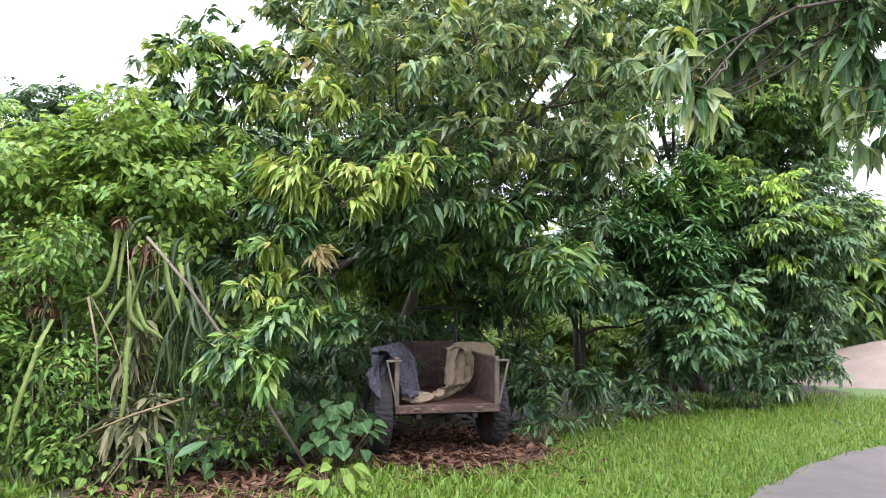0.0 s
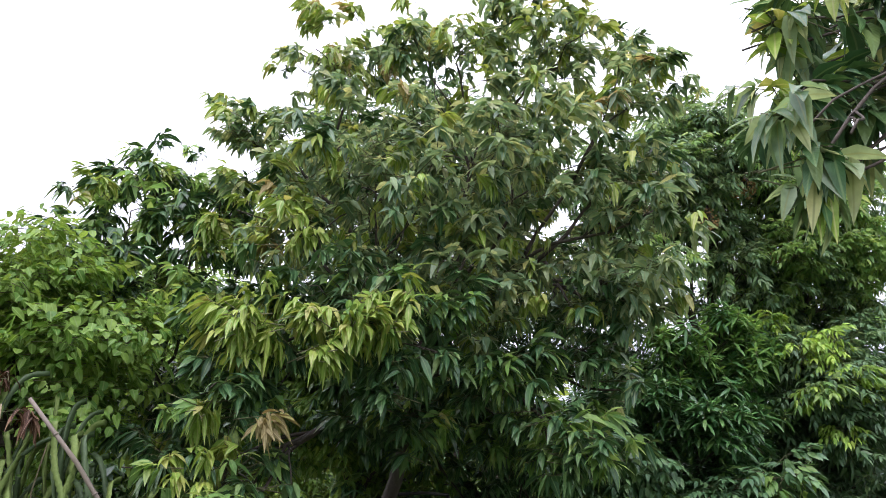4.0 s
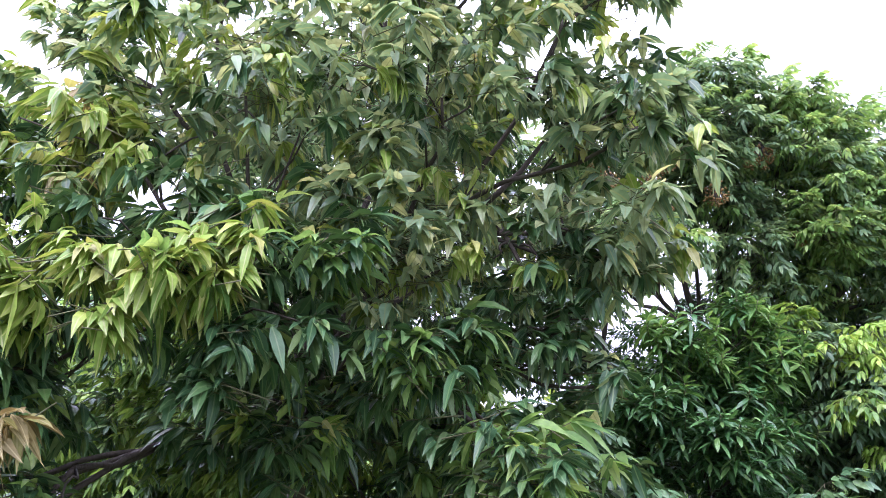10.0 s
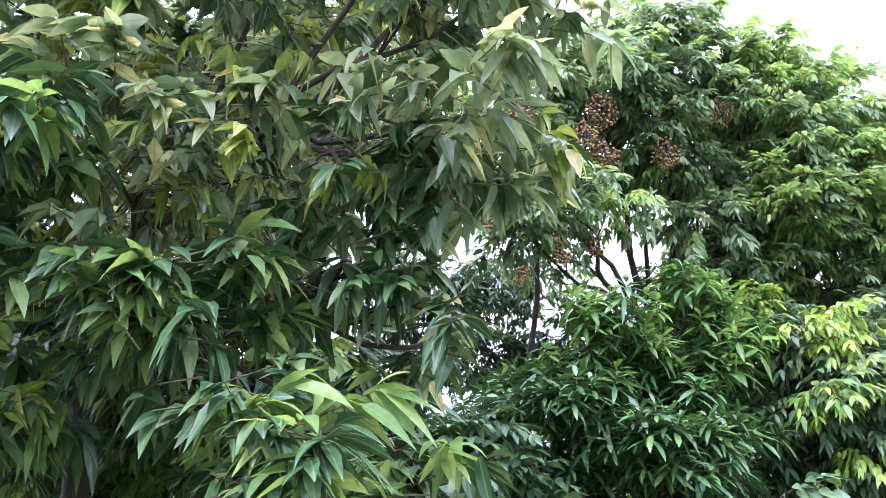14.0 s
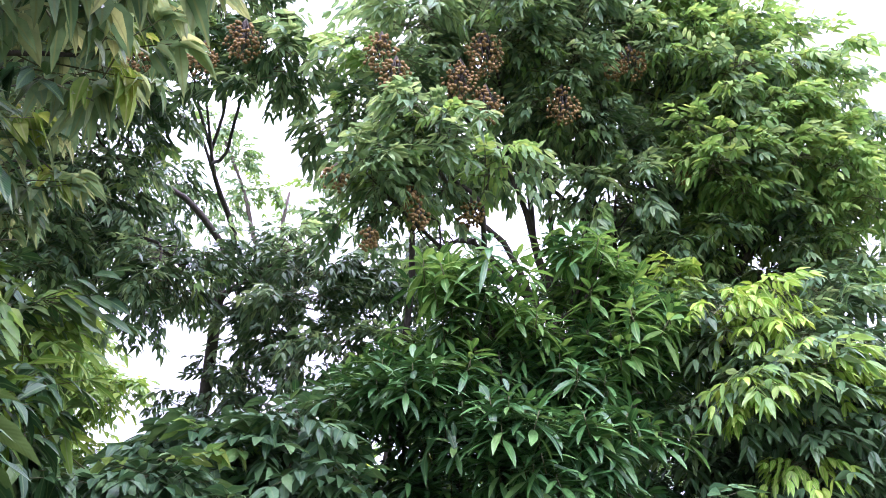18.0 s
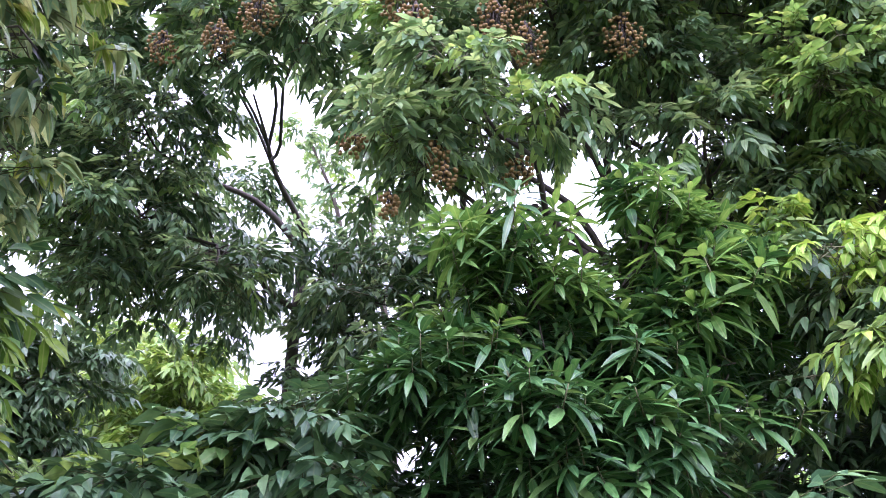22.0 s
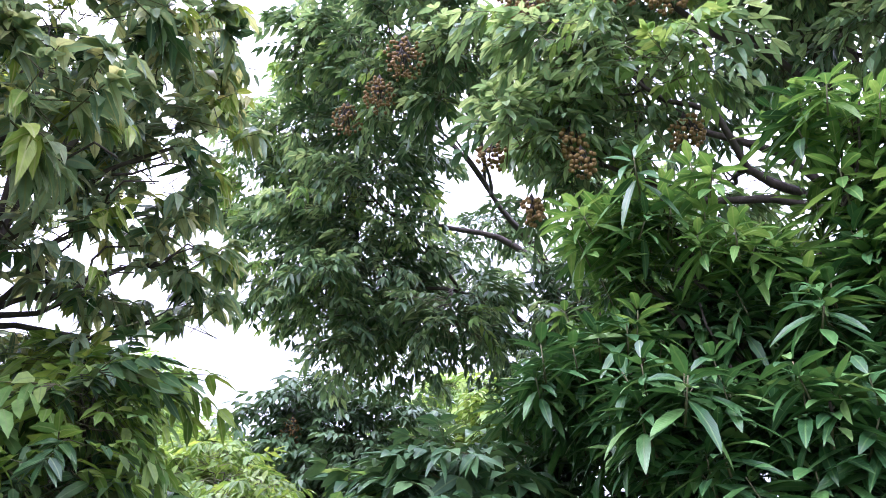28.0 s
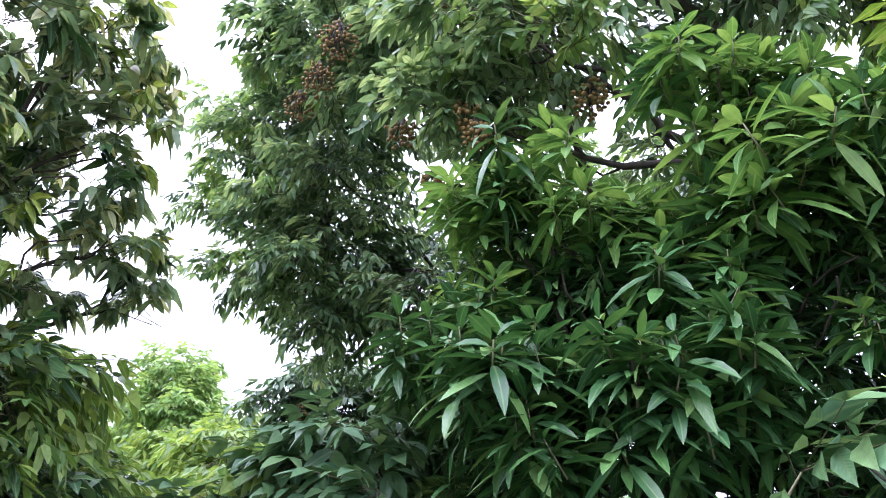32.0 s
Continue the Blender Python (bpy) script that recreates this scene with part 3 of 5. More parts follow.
def limbs(parent, seed, foot, fork, lobes, r0=0.12, r1=0.03, bark=None):
    """Trunk from the foot to the fork, a few main limbs, and from them a branch into each lobe."""
    rng = np.random.default_rng(seed)
    base = np.array(parent.location)
    foot, fork = np.array(foot, float), np.array(fork, float)
    bark = bark or BARK
    P = bend(rng, foot - (0, 0, 0.08), fork, 12, 0, 0.05)
    R = np.linspace(r0, r0 * 0.6, 12); R[0] *= 1.45; R[1] *= 1.15
    under(parent, "trunk", tube_mesh("trunk", P - base, R, bark, 10))
    C = np.array(lobes, float)
    seeds = [int(np.argmax(np.linalg.norm(C[:, :3] - fork, axis=1)))]
    while len(seeds) < max(2, len(C) // 4):
        seeds.append(int(np.argmax(np.min([np.linalg.norm(C[:, :3] - C[s, :3], axis=1) for s in seeds], axis=0))))
    owner = np.argmin([np.linalg.norm(C[:, :3] - C[s, :3], axis=1) for s in seeds], axis=0)
    for g in range(len(seeds)):
        mine = C[owner == g]
        if not len(mine):
            continue
        mid = fork + (mine[:, :3].mean(axis=0) - fork) * 0.72
        start = P[rng.integers(8, 12)] if mid[2] > fork[2] * 0.6 else P[6]
        Q = bend(rng, start, mid, 12, 0.06, 0.04)
        q0 = r0 * 0.5
        under(parent, "limb", tube_mesh("limb", Q - base, np.linspace(q0, q0 * 0.22, 12), bark, 8))
        for x, y, z, r in mine:
            c = np.array((x, y, z))
            S = bend(rng, Q[rng.integers(6, 12)], c, 9, 0.05, 0.05)
            under(parent, "branch", tube_mesh("branch", S - base, np.linspace(q0 * 0.45, r1 * 0.35, 9), bark, 6))
            for _ in range(3):
                d = rng.normal(0, 1, 3); d[2] = abs(d[2]) * 0.6; d /= np.linalg.norm(d)
                W = bend(rng, S[rng.integers(4, 8)], c + d * r * 0.8, 6, 0.05, 0.08)
                under(parent, "twig", tube_mesh("twig", W - base, np.linspace(r1 * 0.3, 0.005, 6), bark, 5))


# ---- ground ----
def land(x, y):
    return 0.035 * noise.noise((x * 0.5, y * 0.5, 0.3)) + 0.02 * noise.noise((x * 1.7, y * 1.7, 4.0))


def ground():
    xs = np.unique(np.concatenate([np.linspace(-600, -14, 14), np.arange(-14, 20.01, 0.2), np.linspace(20, 600, 14)]))
    ys = np.unique(np.concatenate([np.linspace(-600, -4, 14), np.arange(-4, 30.01, 0.2), np.linspace(30, 600, 14)]))
    X, Y = np.meshgrid(xs, ys)
    Z = np.array([[land(x, y) if abs(x) < 30 and abs(y) < 40 else 0.0 for x in xs] for y in ys])
    v = np.stack([X, Y, Z - 0.03], -1).reshape(-1, 3)
    w = len(xs)
    i, j = np.meshgrid(np.arange(len(ys) - 1), np.arange(w - 1), indexing="ij")
    p = (i * w + j).ravel()
    t = np.concatenate([np.stack([p, p + 1, p + w + 1], 1), np.stack([p, p + w + 1, p + w], 1)])
    c = v[t].mean(axis=1)
    c += np.array([[0.5 * noise.noise((x * 0.7, y * 0.7, 9.0)), 0.5 * noise.noise((x * 0.7, y * 0.7, 13.0)), 0.0] for x, y, _ in c])
    bare = (((c[:, 0] + 0.6) / 3.6) ** 2 + ((c[:, 1] - 9.2) / 2.2) ** 2 < 1) | (((c[:, 0] + 2.3) / 1.35) ** 2 + ((c[:, 1] - 6.9) / 1.25) ** 2 < 1) | ((c[:, 1] > 10.5) & (np.abs(c[:, 0]) < 7) & (c[:, 1] < 16))
    tagged(new("ground", mesh_of("ground", v, t, [FIELD, SOIL], bare.astype(int))), "grassy orchard ground with bare dark soil under the trees", "ground", kind="structure")


ground()

ROAD_EDGE = [(-6.0, -6.0), (-3.0, -1.2), (-0.6, 2.7), (1.0, 4.75), (2.5, 6.42), (3.5, 7.68), (4.22, 8.42), (4.9, 8.92), (7.0, 9.9), (11.0, 11.2), (30.0, 15.0)]


def road():
    E = np.array(ROAD_EDGE)
    s = np.linspace(0, len(E) - 1, 90)
    L = np.stack([np.interp(s, np.arange(len(E)), E[:, k]) for k in (0, 1)], 1)
    T = np.gradient(L, axis=0); T /= np.linalg.norm(T, axis=1)[:, None]
    Nn = np.stack([T[:, 1], -T[:, 0]], 1)
    rng = np.random.default_rng(4)
    bm = bmesh.new()
    rows = []
    for q in range(90):
        jag = 0.025 * rng.normal()
        row = []
        for d, z in ((jag, -0.05), (jag + 0.015, 0.03), (0.9, 0.045), (1.8, 0.045), (2.8, 0.03), (2.82, -0.05)):
            x, y = L[q] + Nn[q] * d
            row.append(bm.verts.new((x, y, z)))
        rows.append(row)
    for a, b in zip(rows, rows[1:]):
        for k in range(5):
            bm.faces.new((a[k], a[k + 1], b[k + 1], b[k]))
    bmesh.ops.recalc_face_normals(bm, faces=bm.faces[:])
    me = bpy.data.meshes.new("road"); bm.to_mesh(me); bm.free(); me.materials.append(CONCRETE)
    tagged(new("road", me), "narrow worn grey concrete farm lane with a crumbling edge", "road", kind="structure")


road()


def road_side(x, y):
    """Metres to the left of the lane's edge (negative on the lane)."""
    E = np.array(ROAD_EDGE)
    best = np.full(x.shape, 1e9); sign = np.ones(x.shape)
    for a, b in zip(E, E[1:]):
        t = b - a; n2 = t @ t
        k = np.clip(((x - a[0]) * t[0] + (y - a[1]) * t[1]) / n2, 0, 1)
        dx, dy = x - a[0] - k * t[0], y - a[1] - k * t[1]
        d = np.hypot(dx, dy); m = d < best
        best = np.where(m, d, best); sign = np.where(m, np.sign(t[0] * dy - t[1] * dx), sign)
    return best * sign


# ---- trees ----
def always(m):
    return lambda rng, p: m


def near_spots(spots, reach, inside, outside):
    """Leaf kind by place: 'inside' odds near the given spots, else 'outside' odds; odds are rows of (material, weight)."""
    S = np.array(spots, float)

    def choose(rng, p):
        odds = inside if (np.linalg.norm(S - p, axis=1) < reach).any() else outside
        w = np.array([o[1] for o in odds], float)
        return odds[int(rng.choice(len(odds), p=w / w.sum()))][0]
    return choose


# the large lychee tree over the cart
A_FRONT = [(-0.74, 7.35, 2.88, 0.5), (-0.15, 7.6, 2.95, 0.36), (-1.48, 7.35, 2.62, 0.48), (-1.5, 7.25, 2.20, 0.4), (-0.3, 7.35, 2.48, 0.34),
           (0.5, 7.9, 2.42, 0.4), (1.0, 7.85, 1.8, 0.34), (-1.95, 7.1, 1.02, 0.5), (-1.35, 7.15, 1.42, 0.42), (-2.1, 7.4, 1.7, 0.45), (-0.7, 8.6, 2.15, 0.42), (0.0, 9.0, 2.4, 0.45), (-0.3, 8.3, 2.1, 0.3), (0.7, 9.3, 1.95, 0.46), (1.3, 8.5, 1.9, 0.34)]
A_TOP = [(0.3, 8.2, 3.2, 0.7), (-1.30, 7.70, 3.72, 0.66), (-1.95, 8.4, 4.85, 0.42), (-1.07, 8.5, 5.60, 0.68), (0.07, 8.7, 5.85, 0.80), (1.15, 8.7, 5.80, 0.74), (1.7, 8.1, 5.0, 0.52), (1.80, 7.9, 3.9, 0.45), (1.8, 8.5, 4.4, 0.42),
         (1.6, 8.1, 3.2, 0.5), (0.60, 8.1, 4.25, 0.92), (-0.63, 7.9, 4.18, 0.88), (0.4, 9.5, 4.7, 0.72), (0.35, 10.1, 4.85, 0.6), (0.6, 10.15, 5.15, 0.5),
         (0.2, 10.2, 4.0, 0.45), (0.15, 9.75, 3.6, 0.42), (0.15, 10.5, 3.75, 0.35), (0.1, 10.2, 3.4, 0.33), (-0.05, 10.75, 3.5, 0.24), (0.5, 10.3, 4.35, 0.42), (-0.9, 9.4, 4.6, 0.8), (-0.6, 9.6, 3.4, 0.7), (1.2, 9.3, 3.6, 0.5)]
tree = thing("lychee_tree", (-0.9, 9.9, 0), "large lychee tree with long drooping yellow-tipped leaves over the trailer", "tree")
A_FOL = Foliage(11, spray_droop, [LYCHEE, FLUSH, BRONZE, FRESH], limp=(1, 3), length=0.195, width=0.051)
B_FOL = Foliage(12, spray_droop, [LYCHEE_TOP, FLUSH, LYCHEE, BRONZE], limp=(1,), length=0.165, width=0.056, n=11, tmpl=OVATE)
A_SPOTS = [(-1.11, 7.0, 2.78), (-0.52, 6.95, 2.83), (-1.74, 6.95, 1.9), (-0.2, 7.0, 2.95), (-1.4, 7.0, 2.9), (-0.8, 6.9, 2.6)]
BRONZE_SPOTS = np.array([(-1.34, 6.85, 2.12)])
yellow = near_spots(A_SPOTS, 0.33, [(1, 5), (0, 2)], [(0, 12), (1, 0.5), (4, 2)])


def front_kind(rng, p):
    if np.linalg.norm(BRONZE_SPOTS - p, axis=1).min() < 0.16:
        return 3
    if p[2] < 1.6 and p[0] < -1.2 and rng.random() < 0.6:
        return 4
    if p[0] > 0.2:
        return 4 if rng.random() < 0.3 else 0
    return yellow(rng, p)


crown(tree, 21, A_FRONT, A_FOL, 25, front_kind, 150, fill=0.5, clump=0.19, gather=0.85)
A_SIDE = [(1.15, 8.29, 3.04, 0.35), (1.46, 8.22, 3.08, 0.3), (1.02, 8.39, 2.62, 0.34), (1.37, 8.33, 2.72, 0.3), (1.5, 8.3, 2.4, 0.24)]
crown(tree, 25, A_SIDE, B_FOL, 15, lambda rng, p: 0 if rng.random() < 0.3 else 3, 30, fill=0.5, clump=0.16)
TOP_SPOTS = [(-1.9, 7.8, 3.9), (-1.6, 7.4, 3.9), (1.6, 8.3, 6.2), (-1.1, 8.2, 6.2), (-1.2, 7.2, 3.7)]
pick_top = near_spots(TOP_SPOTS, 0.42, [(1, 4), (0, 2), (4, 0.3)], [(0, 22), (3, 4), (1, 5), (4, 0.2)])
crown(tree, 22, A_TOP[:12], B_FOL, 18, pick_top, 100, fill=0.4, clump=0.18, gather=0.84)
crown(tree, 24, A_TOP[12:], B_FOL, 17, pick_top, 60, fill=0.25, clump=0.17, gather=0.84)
FLUSH_TUFTS = [(-1.5, 7.0, 2.62, 0.13), (-1.27, 7.0, 2.7, 0.13), (-0.97, 6.95, 2.72, 0.14), (-0.62, 6.95, 2.7, 0.14), (-0.38, 7.05, 2.68, 0.13), (-0.27, 7.1, 2.88, 0.12), (-1.75, 7.0, 2.1, 0.13), (-0.84, 6.95, 2.5, 0.1), (-0.5, 7.1, 2.88, 0.12)]
crown(tree, 26, FLUSH_TUFTS, A_FOL, 46, lambda rng, p: 1 if rng.random() < 0.85 else 4, 40, low=-0.1, fill=0.2)
crown(tree, 27, [(0.2, 7.4, 3.0, 0.14), (0.05, 7.4, 2.95, 0.12), (1.05, 7.7, 1.95, 0.16), (-1.85, 6.5, 1.16, 0.24), (-1.5, 6.55, 1.33, 0.18), (-1.62, 6.45, 1.0, 0.2), (-1.95, 6.5, 0.95, 0.18), (0.45, 7.75, 2.5, 0.14)], A_FOL, 44, lambda rng, p: 4 if rng.random() < 0.55 else 0, 30, low=-0.1, fill=0.2)
crown(tree, 30, [(-0.9, 9.7, 2.95, 0.3), (-0.9, 9.7, 2.5, 0.3), (-0.1, 9.7, 2.72, 0.24), (0.5, 9.65, 2.25, 0.24), (0.1, 9.6, 2.35, 0.26), (-1.3, 9.7, 3.35, 0.3)], A_FOL, 26, lambda rng, p: 4 if rng.random() < 0.15 else 0, 10, fill=0.4, clump=0.17)
crown(tree, 29, [(-1.2, 6.95, 2.02, 0.1)], A_FOL, 60, always(3), 3, low=-0.1, fill=0.2)
crown(tree, 28, [(-1.4, 7.65, 3.8, 0.13), (-1.65, 7.65, 3.6, 0.13), (-2.0, 7.75, 3.75, 0.12), (-1.3, 7.7, 3.95, 0.12), (-2.15, 8.45, 5.0, 0.12), (-0.4, 7.6, 4.4, 0.1)], B_FOL, 46, lambda rng, p: 1 if rng.random() < 0.8 else 0, 20, low=-0.1, fill=0.2)
limbs(tree, 23, (-0.9, 9.9, 0), (-0.5, 9.2, 3.0), A_FRONT + A_TOP + A_SIDE, 0.095, 0.028)

# the tree behind the cactus heap
G_LOBES = [(-3.05, 8.8, 4.55, 0.5), (-3.3, 8.4, 3.85, 0.58), (-2.45, 8.65, 3.85, 0.56), (-3.2, 8.1, 3.1, 0.6), (-2.4, 8.3, 3.1, 0.6), (-2.5, 8.7, 2.2, 0.6), (-2.3, 8.9, 4.3, 0.4)]
tree = thing("lychee_tree", (-2.7, 9.0, 0), "younger lychee tree rising behind the cactus heap", "tree")
crown(tree, 31, G_LOBES, A_FOL, 20, near_spots([(-3.1, 8.5, 4.9), (-3.4, 7.9, 4.1)], 0.4, [(1, 2), (4, 2), (0, 2)], [(0, 7), (4, 4), (1, 1)]), 40, fill=0.5, clump=0.17)
limbs(tree, 32, (-2.7, 9.0, 0), (-2.75, 8.9, 2.2), G_LOBES, 0.1, 0.03)

# the branch that hangs over the lane
H_LOBES = [(1.62, 4.5, 3.1, 0.2), (1.66, 4.5, 2.78, 0.12), (1.6, 4.55, 3.45, 0.24), (2.0, 4.65, 3.3, 0.36), (2.5, 4.4, 3.15, 0.4), (2.65, 4.2, 2.65, 0.3), (1.5, 4.05, 2.75, 0.14), (3.0, 4.6, 3.6, 0.6), (2.3, 4.9, 3.8, 0.5), (3.4, 4.3, 3.0, 0.5), (4.5, 4.0, 5.5, 1.2), (3.5, 3.4, 5.0, 1.1), (5.5, 5.0, 5.0, 1.2), (4.8, 2.8, 4.8, 1.2), (4.2, 5.2, 4.6, 0.9)]
tree = thing("lychee_tree", (4.6, 4.2, 0), "lychee tree whose leafy branch hangs over the lane", "tree")
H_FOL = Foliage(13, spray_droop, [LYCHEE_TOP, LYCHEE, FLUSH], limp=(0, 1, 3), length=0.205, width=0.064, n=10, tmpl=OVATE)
# Unseen upper crown of the branch's tree, added to shade the foliage beyond.
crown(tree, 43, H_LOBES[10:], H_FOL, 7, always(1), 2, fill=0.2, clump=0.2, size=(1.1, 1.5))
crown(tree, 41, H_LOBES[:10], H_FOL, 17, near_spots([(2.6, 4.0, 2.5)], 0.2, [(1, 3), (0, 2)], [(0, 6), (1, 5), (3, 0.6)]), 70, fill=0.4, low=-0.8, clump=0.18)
limbs(tree, 42, (4.6, 4.2, 0), (4.1, 4.5, 4.6), H_LOBES, 0.06, 0.018)

# the mango bush
M_LOBES = [(2.74, 11.6, 3.2, 0.28), (2.87, 11.48, 3.42, 0.16), (3.74, 12.1, 3.38, 0.3), (3.74, 11.95, 3.76, 0.19), (3.2, 12.05, 2.95, 0.5), (2.55, 11.8, 2.95, 0.3), (3.05, 11.85, 2.95, 0.28), (3.95, 12.1, 3.3, 0.28), (3.12, 11.4, 2.3, 0.32), (3.5, 11.45, 2.2, 0.32), (2.72, 11.5, 2.45, 0.32), (2.4, 11.85, 2.62, 0.36),
           (1.95, 12.1, 2.72, 0.34), (4.0, 12.2, 3.05, 0.34), (3.75, 12.2, 2.0, 0.38), (3.2, 12.0, 1.6, 0.5), (2.5, 12.0, 1.8, 0.5), (3.3, 11.9, 0.9, 0.55), (3.25, 12.35, 2.45, 0.5), (3.7, 12.3, 2.7, 0.5), (2.9, 12.2, 2.9, 0.4)]
tree = thing("mango_tree", (3.2, 12.4, 0), "bushy young mango tree with dark glossy leaves and bright tips", "tree")
M_FOL = Foliage(14, spray_whorl, [MANGO, MANGO_TOP], length=0.2, width=0.042, n=15, tmpl=BROAD)
M_TIPS = near_spots([(2.85, 11.4, 3.52), (3.72, 11.9, 3.9), (3.75, 11.85, 3.65), (2.65, 11.4, 3.4), (3.0, 11.45, 3.4), (4.1, 12.0, 3.4)], 0.38, [(1, 4), (0, 2)], [(0, 12), (1, 1)])
crown(tree, 51, M_LOBES, M_FOL, 33, lambda rng, p: 1 if p[2] > 3.0 and rng.random() < 0.35 else M_TIPS(rng, p), 200, fill=0.5, clump=0.24, gather=0.86, lean=0.22, flat=0.8)
limbs(tree, 52, (3.2, 12.4, 0), (3.2, 12.3, 1.4), M_LOBES, 0.09, 0.03)

# the feather-leaved sapling at the mango's foot
S_LOBES = [(1.06, 11.1, 2.0, 0.24), (0.8, 11.25, 2.05, 0.24), (1.15, 11.55, 2.2, 0.26), (1.5, 11.55, 2.12, 0.26), (1.82, 11.5, 2.18, 0.26), (1.3, 11.2, 1.75, 0.3), (1.1, 11.95, 2.22, 0.3), (1.6, 12.2, 2.35, 0.3), (1.4, 12.1, 1.9, 0.4), (2.1, 11.45, 1.8, 0.32), (3.9, 11.3, 1.66, 0.16), (3.6, 11.25, 1.45, 0.24), (3.3, 11.3, 1.5, 0.22), (3.6, 11.2, 1.0, 0.28)]
tree = thing("longan_sapling", (1.9, 12.3, 0), "low spreading sapling with large dark feather leaves", "tree")
S_FOL = Foliage(15, spray_pinnate, [SAPLING, FRESH], length=0.155, width=0.064, n=4)
crown(tree, 61, S_LOBES, S_FOL, 26, near_spots([(3.6, 11.2, 1.5)], 0.5, [(0, 4), (1, 1)], [(0, 14), (1, 1)]), 70, fill=0.5, clump=0.2)
limbs(tree, 62, (1.9, 12.3, 0), (1.9, 12.2, 1.2), S_LOBES, 0.06, 0.02)

# the longan with lime young leaves
C_LOBES = [(4.5, 12.75, 3.75, 0.22), (4.68, 12.3, 3.36, 0.26), (4.98, 12.35, 3.15, 0.34), (5.22, 12.15, 2.95, 0.3), (4.76, 12.2, 2.72, 0.25), (5.25, 12.3, 2.25, 0.36), (5.67, 12.7, 3.5, 0.42), (4.55, 13.1, 2.4, 0.45), (4.3, 13.3, 1.7, 0.5), (5.0, 13.2, 1.9, 0.5),
           (5.6, 12.6, 2.6, 0.5), (5.5, 12.7, 1.6, 0.5), (5.4, 12.8, 0.8, 0.5), (6.2, 12.9, 3.0, 0.45), (5.3, 12.8, 2.9, 0.5)]
tree = thing("longan_tree", (5.3, 13.1, 0), "longan tree tipped with lime-green young leaves", "tree")
C_FOL = Foliage(16, spray_pinnate, [LONGAN, LIME, FRESH, LONGAN_DARK], limp=(1,), length=0.145, width=0.046, n=4)
LIME_TIPS = near_spots([(5.5, 12.2, 2.6), (5.9, 12.4, 3.3), (4.5, 12.7, 3.95), (4.65, 12.05, 3.5), (4.92, 12.1, 3.45), (5.18, 11.9, 3.15), (4.67, 11.85, 2.85), (5.2, 11.8, 2.5), (5.7, 12.4, 3.0)], 0.3, [(1, 1), (0, 3), (4, 2)], [(0, 4), (3, 0.5), (4, 8), (1, 0.1)])
# Low leaves mostly take the darker copy: shade of the hollow in colour.
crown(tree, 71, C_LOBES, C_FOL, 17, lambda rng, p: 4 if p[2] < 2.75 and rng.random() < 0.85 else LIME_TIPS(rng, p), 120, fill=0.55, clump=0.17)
crown(tree, 73, [(4.64, 12.05, 3.42, 0.14), (4.9, 12.1, 3.34, 0.14), (5.03, 12.15, 3.56, 0.13), (4.7, 11.9, 2.8, 0.12), (5.17, 11.95, 3.05, 0.14), (4.5, 12.7, 3.85, 0.12), (5.06, 12.1, 2.3, 0.1), (5.55, 12.2, 2.95, 0.14)], C_FOL, 34, lambda rng, p: 1 if rng.random() < 0.9 else 3, 50, low=-0.1, fill=0.2)
limbs(tree, 72, (5.3, 13.1, 0), (5.3, 13.0, 1.6), C_LOBES, 0.09, 0.03)

# bunches of fruit: place, radius, number
LONGAN_FRUIT = [(2.16, 11.7, 5.38, 0.13, 28), (2.28, 11.7, 5.16, 0.12, 24), (2.98, 12.05, 5.62, 0.16, 42), (2.78, 11.95, 5.28, 0.14, 34), (2.98, 12.05, 5.12, 0.13, 32), (4.30, 12.5, 5.84, 0.13, 26), (4.14, 12.5, 5.8, 0.1, 18), (3.65, 12.35, 5.3, 0.14, 32),
                (1.86, 11.72, 4.3, 0.09, 16), (2.42, 11.75, 4.14, 0.08, 14), (2.47, 11.75, 3.98, 0.07, 12), (2.12, 11.75, 3.82, 0.07, 12), (4.7, 12.75, 4.86, 0.08, 14), (2.85, 12.3, 4.26, 0.1, 24)]
OPEN_FRUIT = [(1.05, 11.75, 5.55, 0.14, 32), (0.72, 11.8, 5.42, 0.12, 26), (-4.3, 14.85, 4.2, 0.14, 24), (0.1, 12.0, 5.6, 0.12, 22)]

# the tall fruiting longan
D_LOBES = [(3.31, 13.26, 5.4, 0.3), (2.6, 13.5, 4.6, 0.25), (3.5, 12.8, 7.1, 0.42), (4.0, 12.8, 6.95, 0.48), (4.8, 12.9, 6.8, 0.42), (2.34, 12.4, 6.05, 0.56), (2.17, 12.2, 5.1, 0.52), (3.06, 12.5, 6.1, 0.66), (2.64, 12.0, 4.72, 0.5), (2.21, 12.0, 4.32, 0.38), (3.72, 12.8, 6.0, 0.74),
           (3.77, 12.8, 5.42, 0.5), (4.36, 13.1, 6.6, 0.55), (4.87, 13.1, 6.1, 0.7), (5.6, 13.6, 6.6, 0.68), (5.36, 13.1, 5.6, 0.68), (6.19, 13.4, 5.95, 0.62), (5.90, 13.1, 5.0, 0.6),
           (4.95, 12.9, 5.0, 0.46), (4.16, 12.9, 4.78, 0.42), (5.28, 13.3, 4.6, 0.58), (6.46, 13.4, 5.0, 0.6), (6.0, 13.3, 4.25, 0.55), (4.76, 13.4, 4.4, 0.52), (3.4, 12.9, 6.7, 0.5)]
tree = thing("longan_tree", (4.3, 14.3, 0), "tall longan tree hung with clusters of ripe brown fruit", "tree")
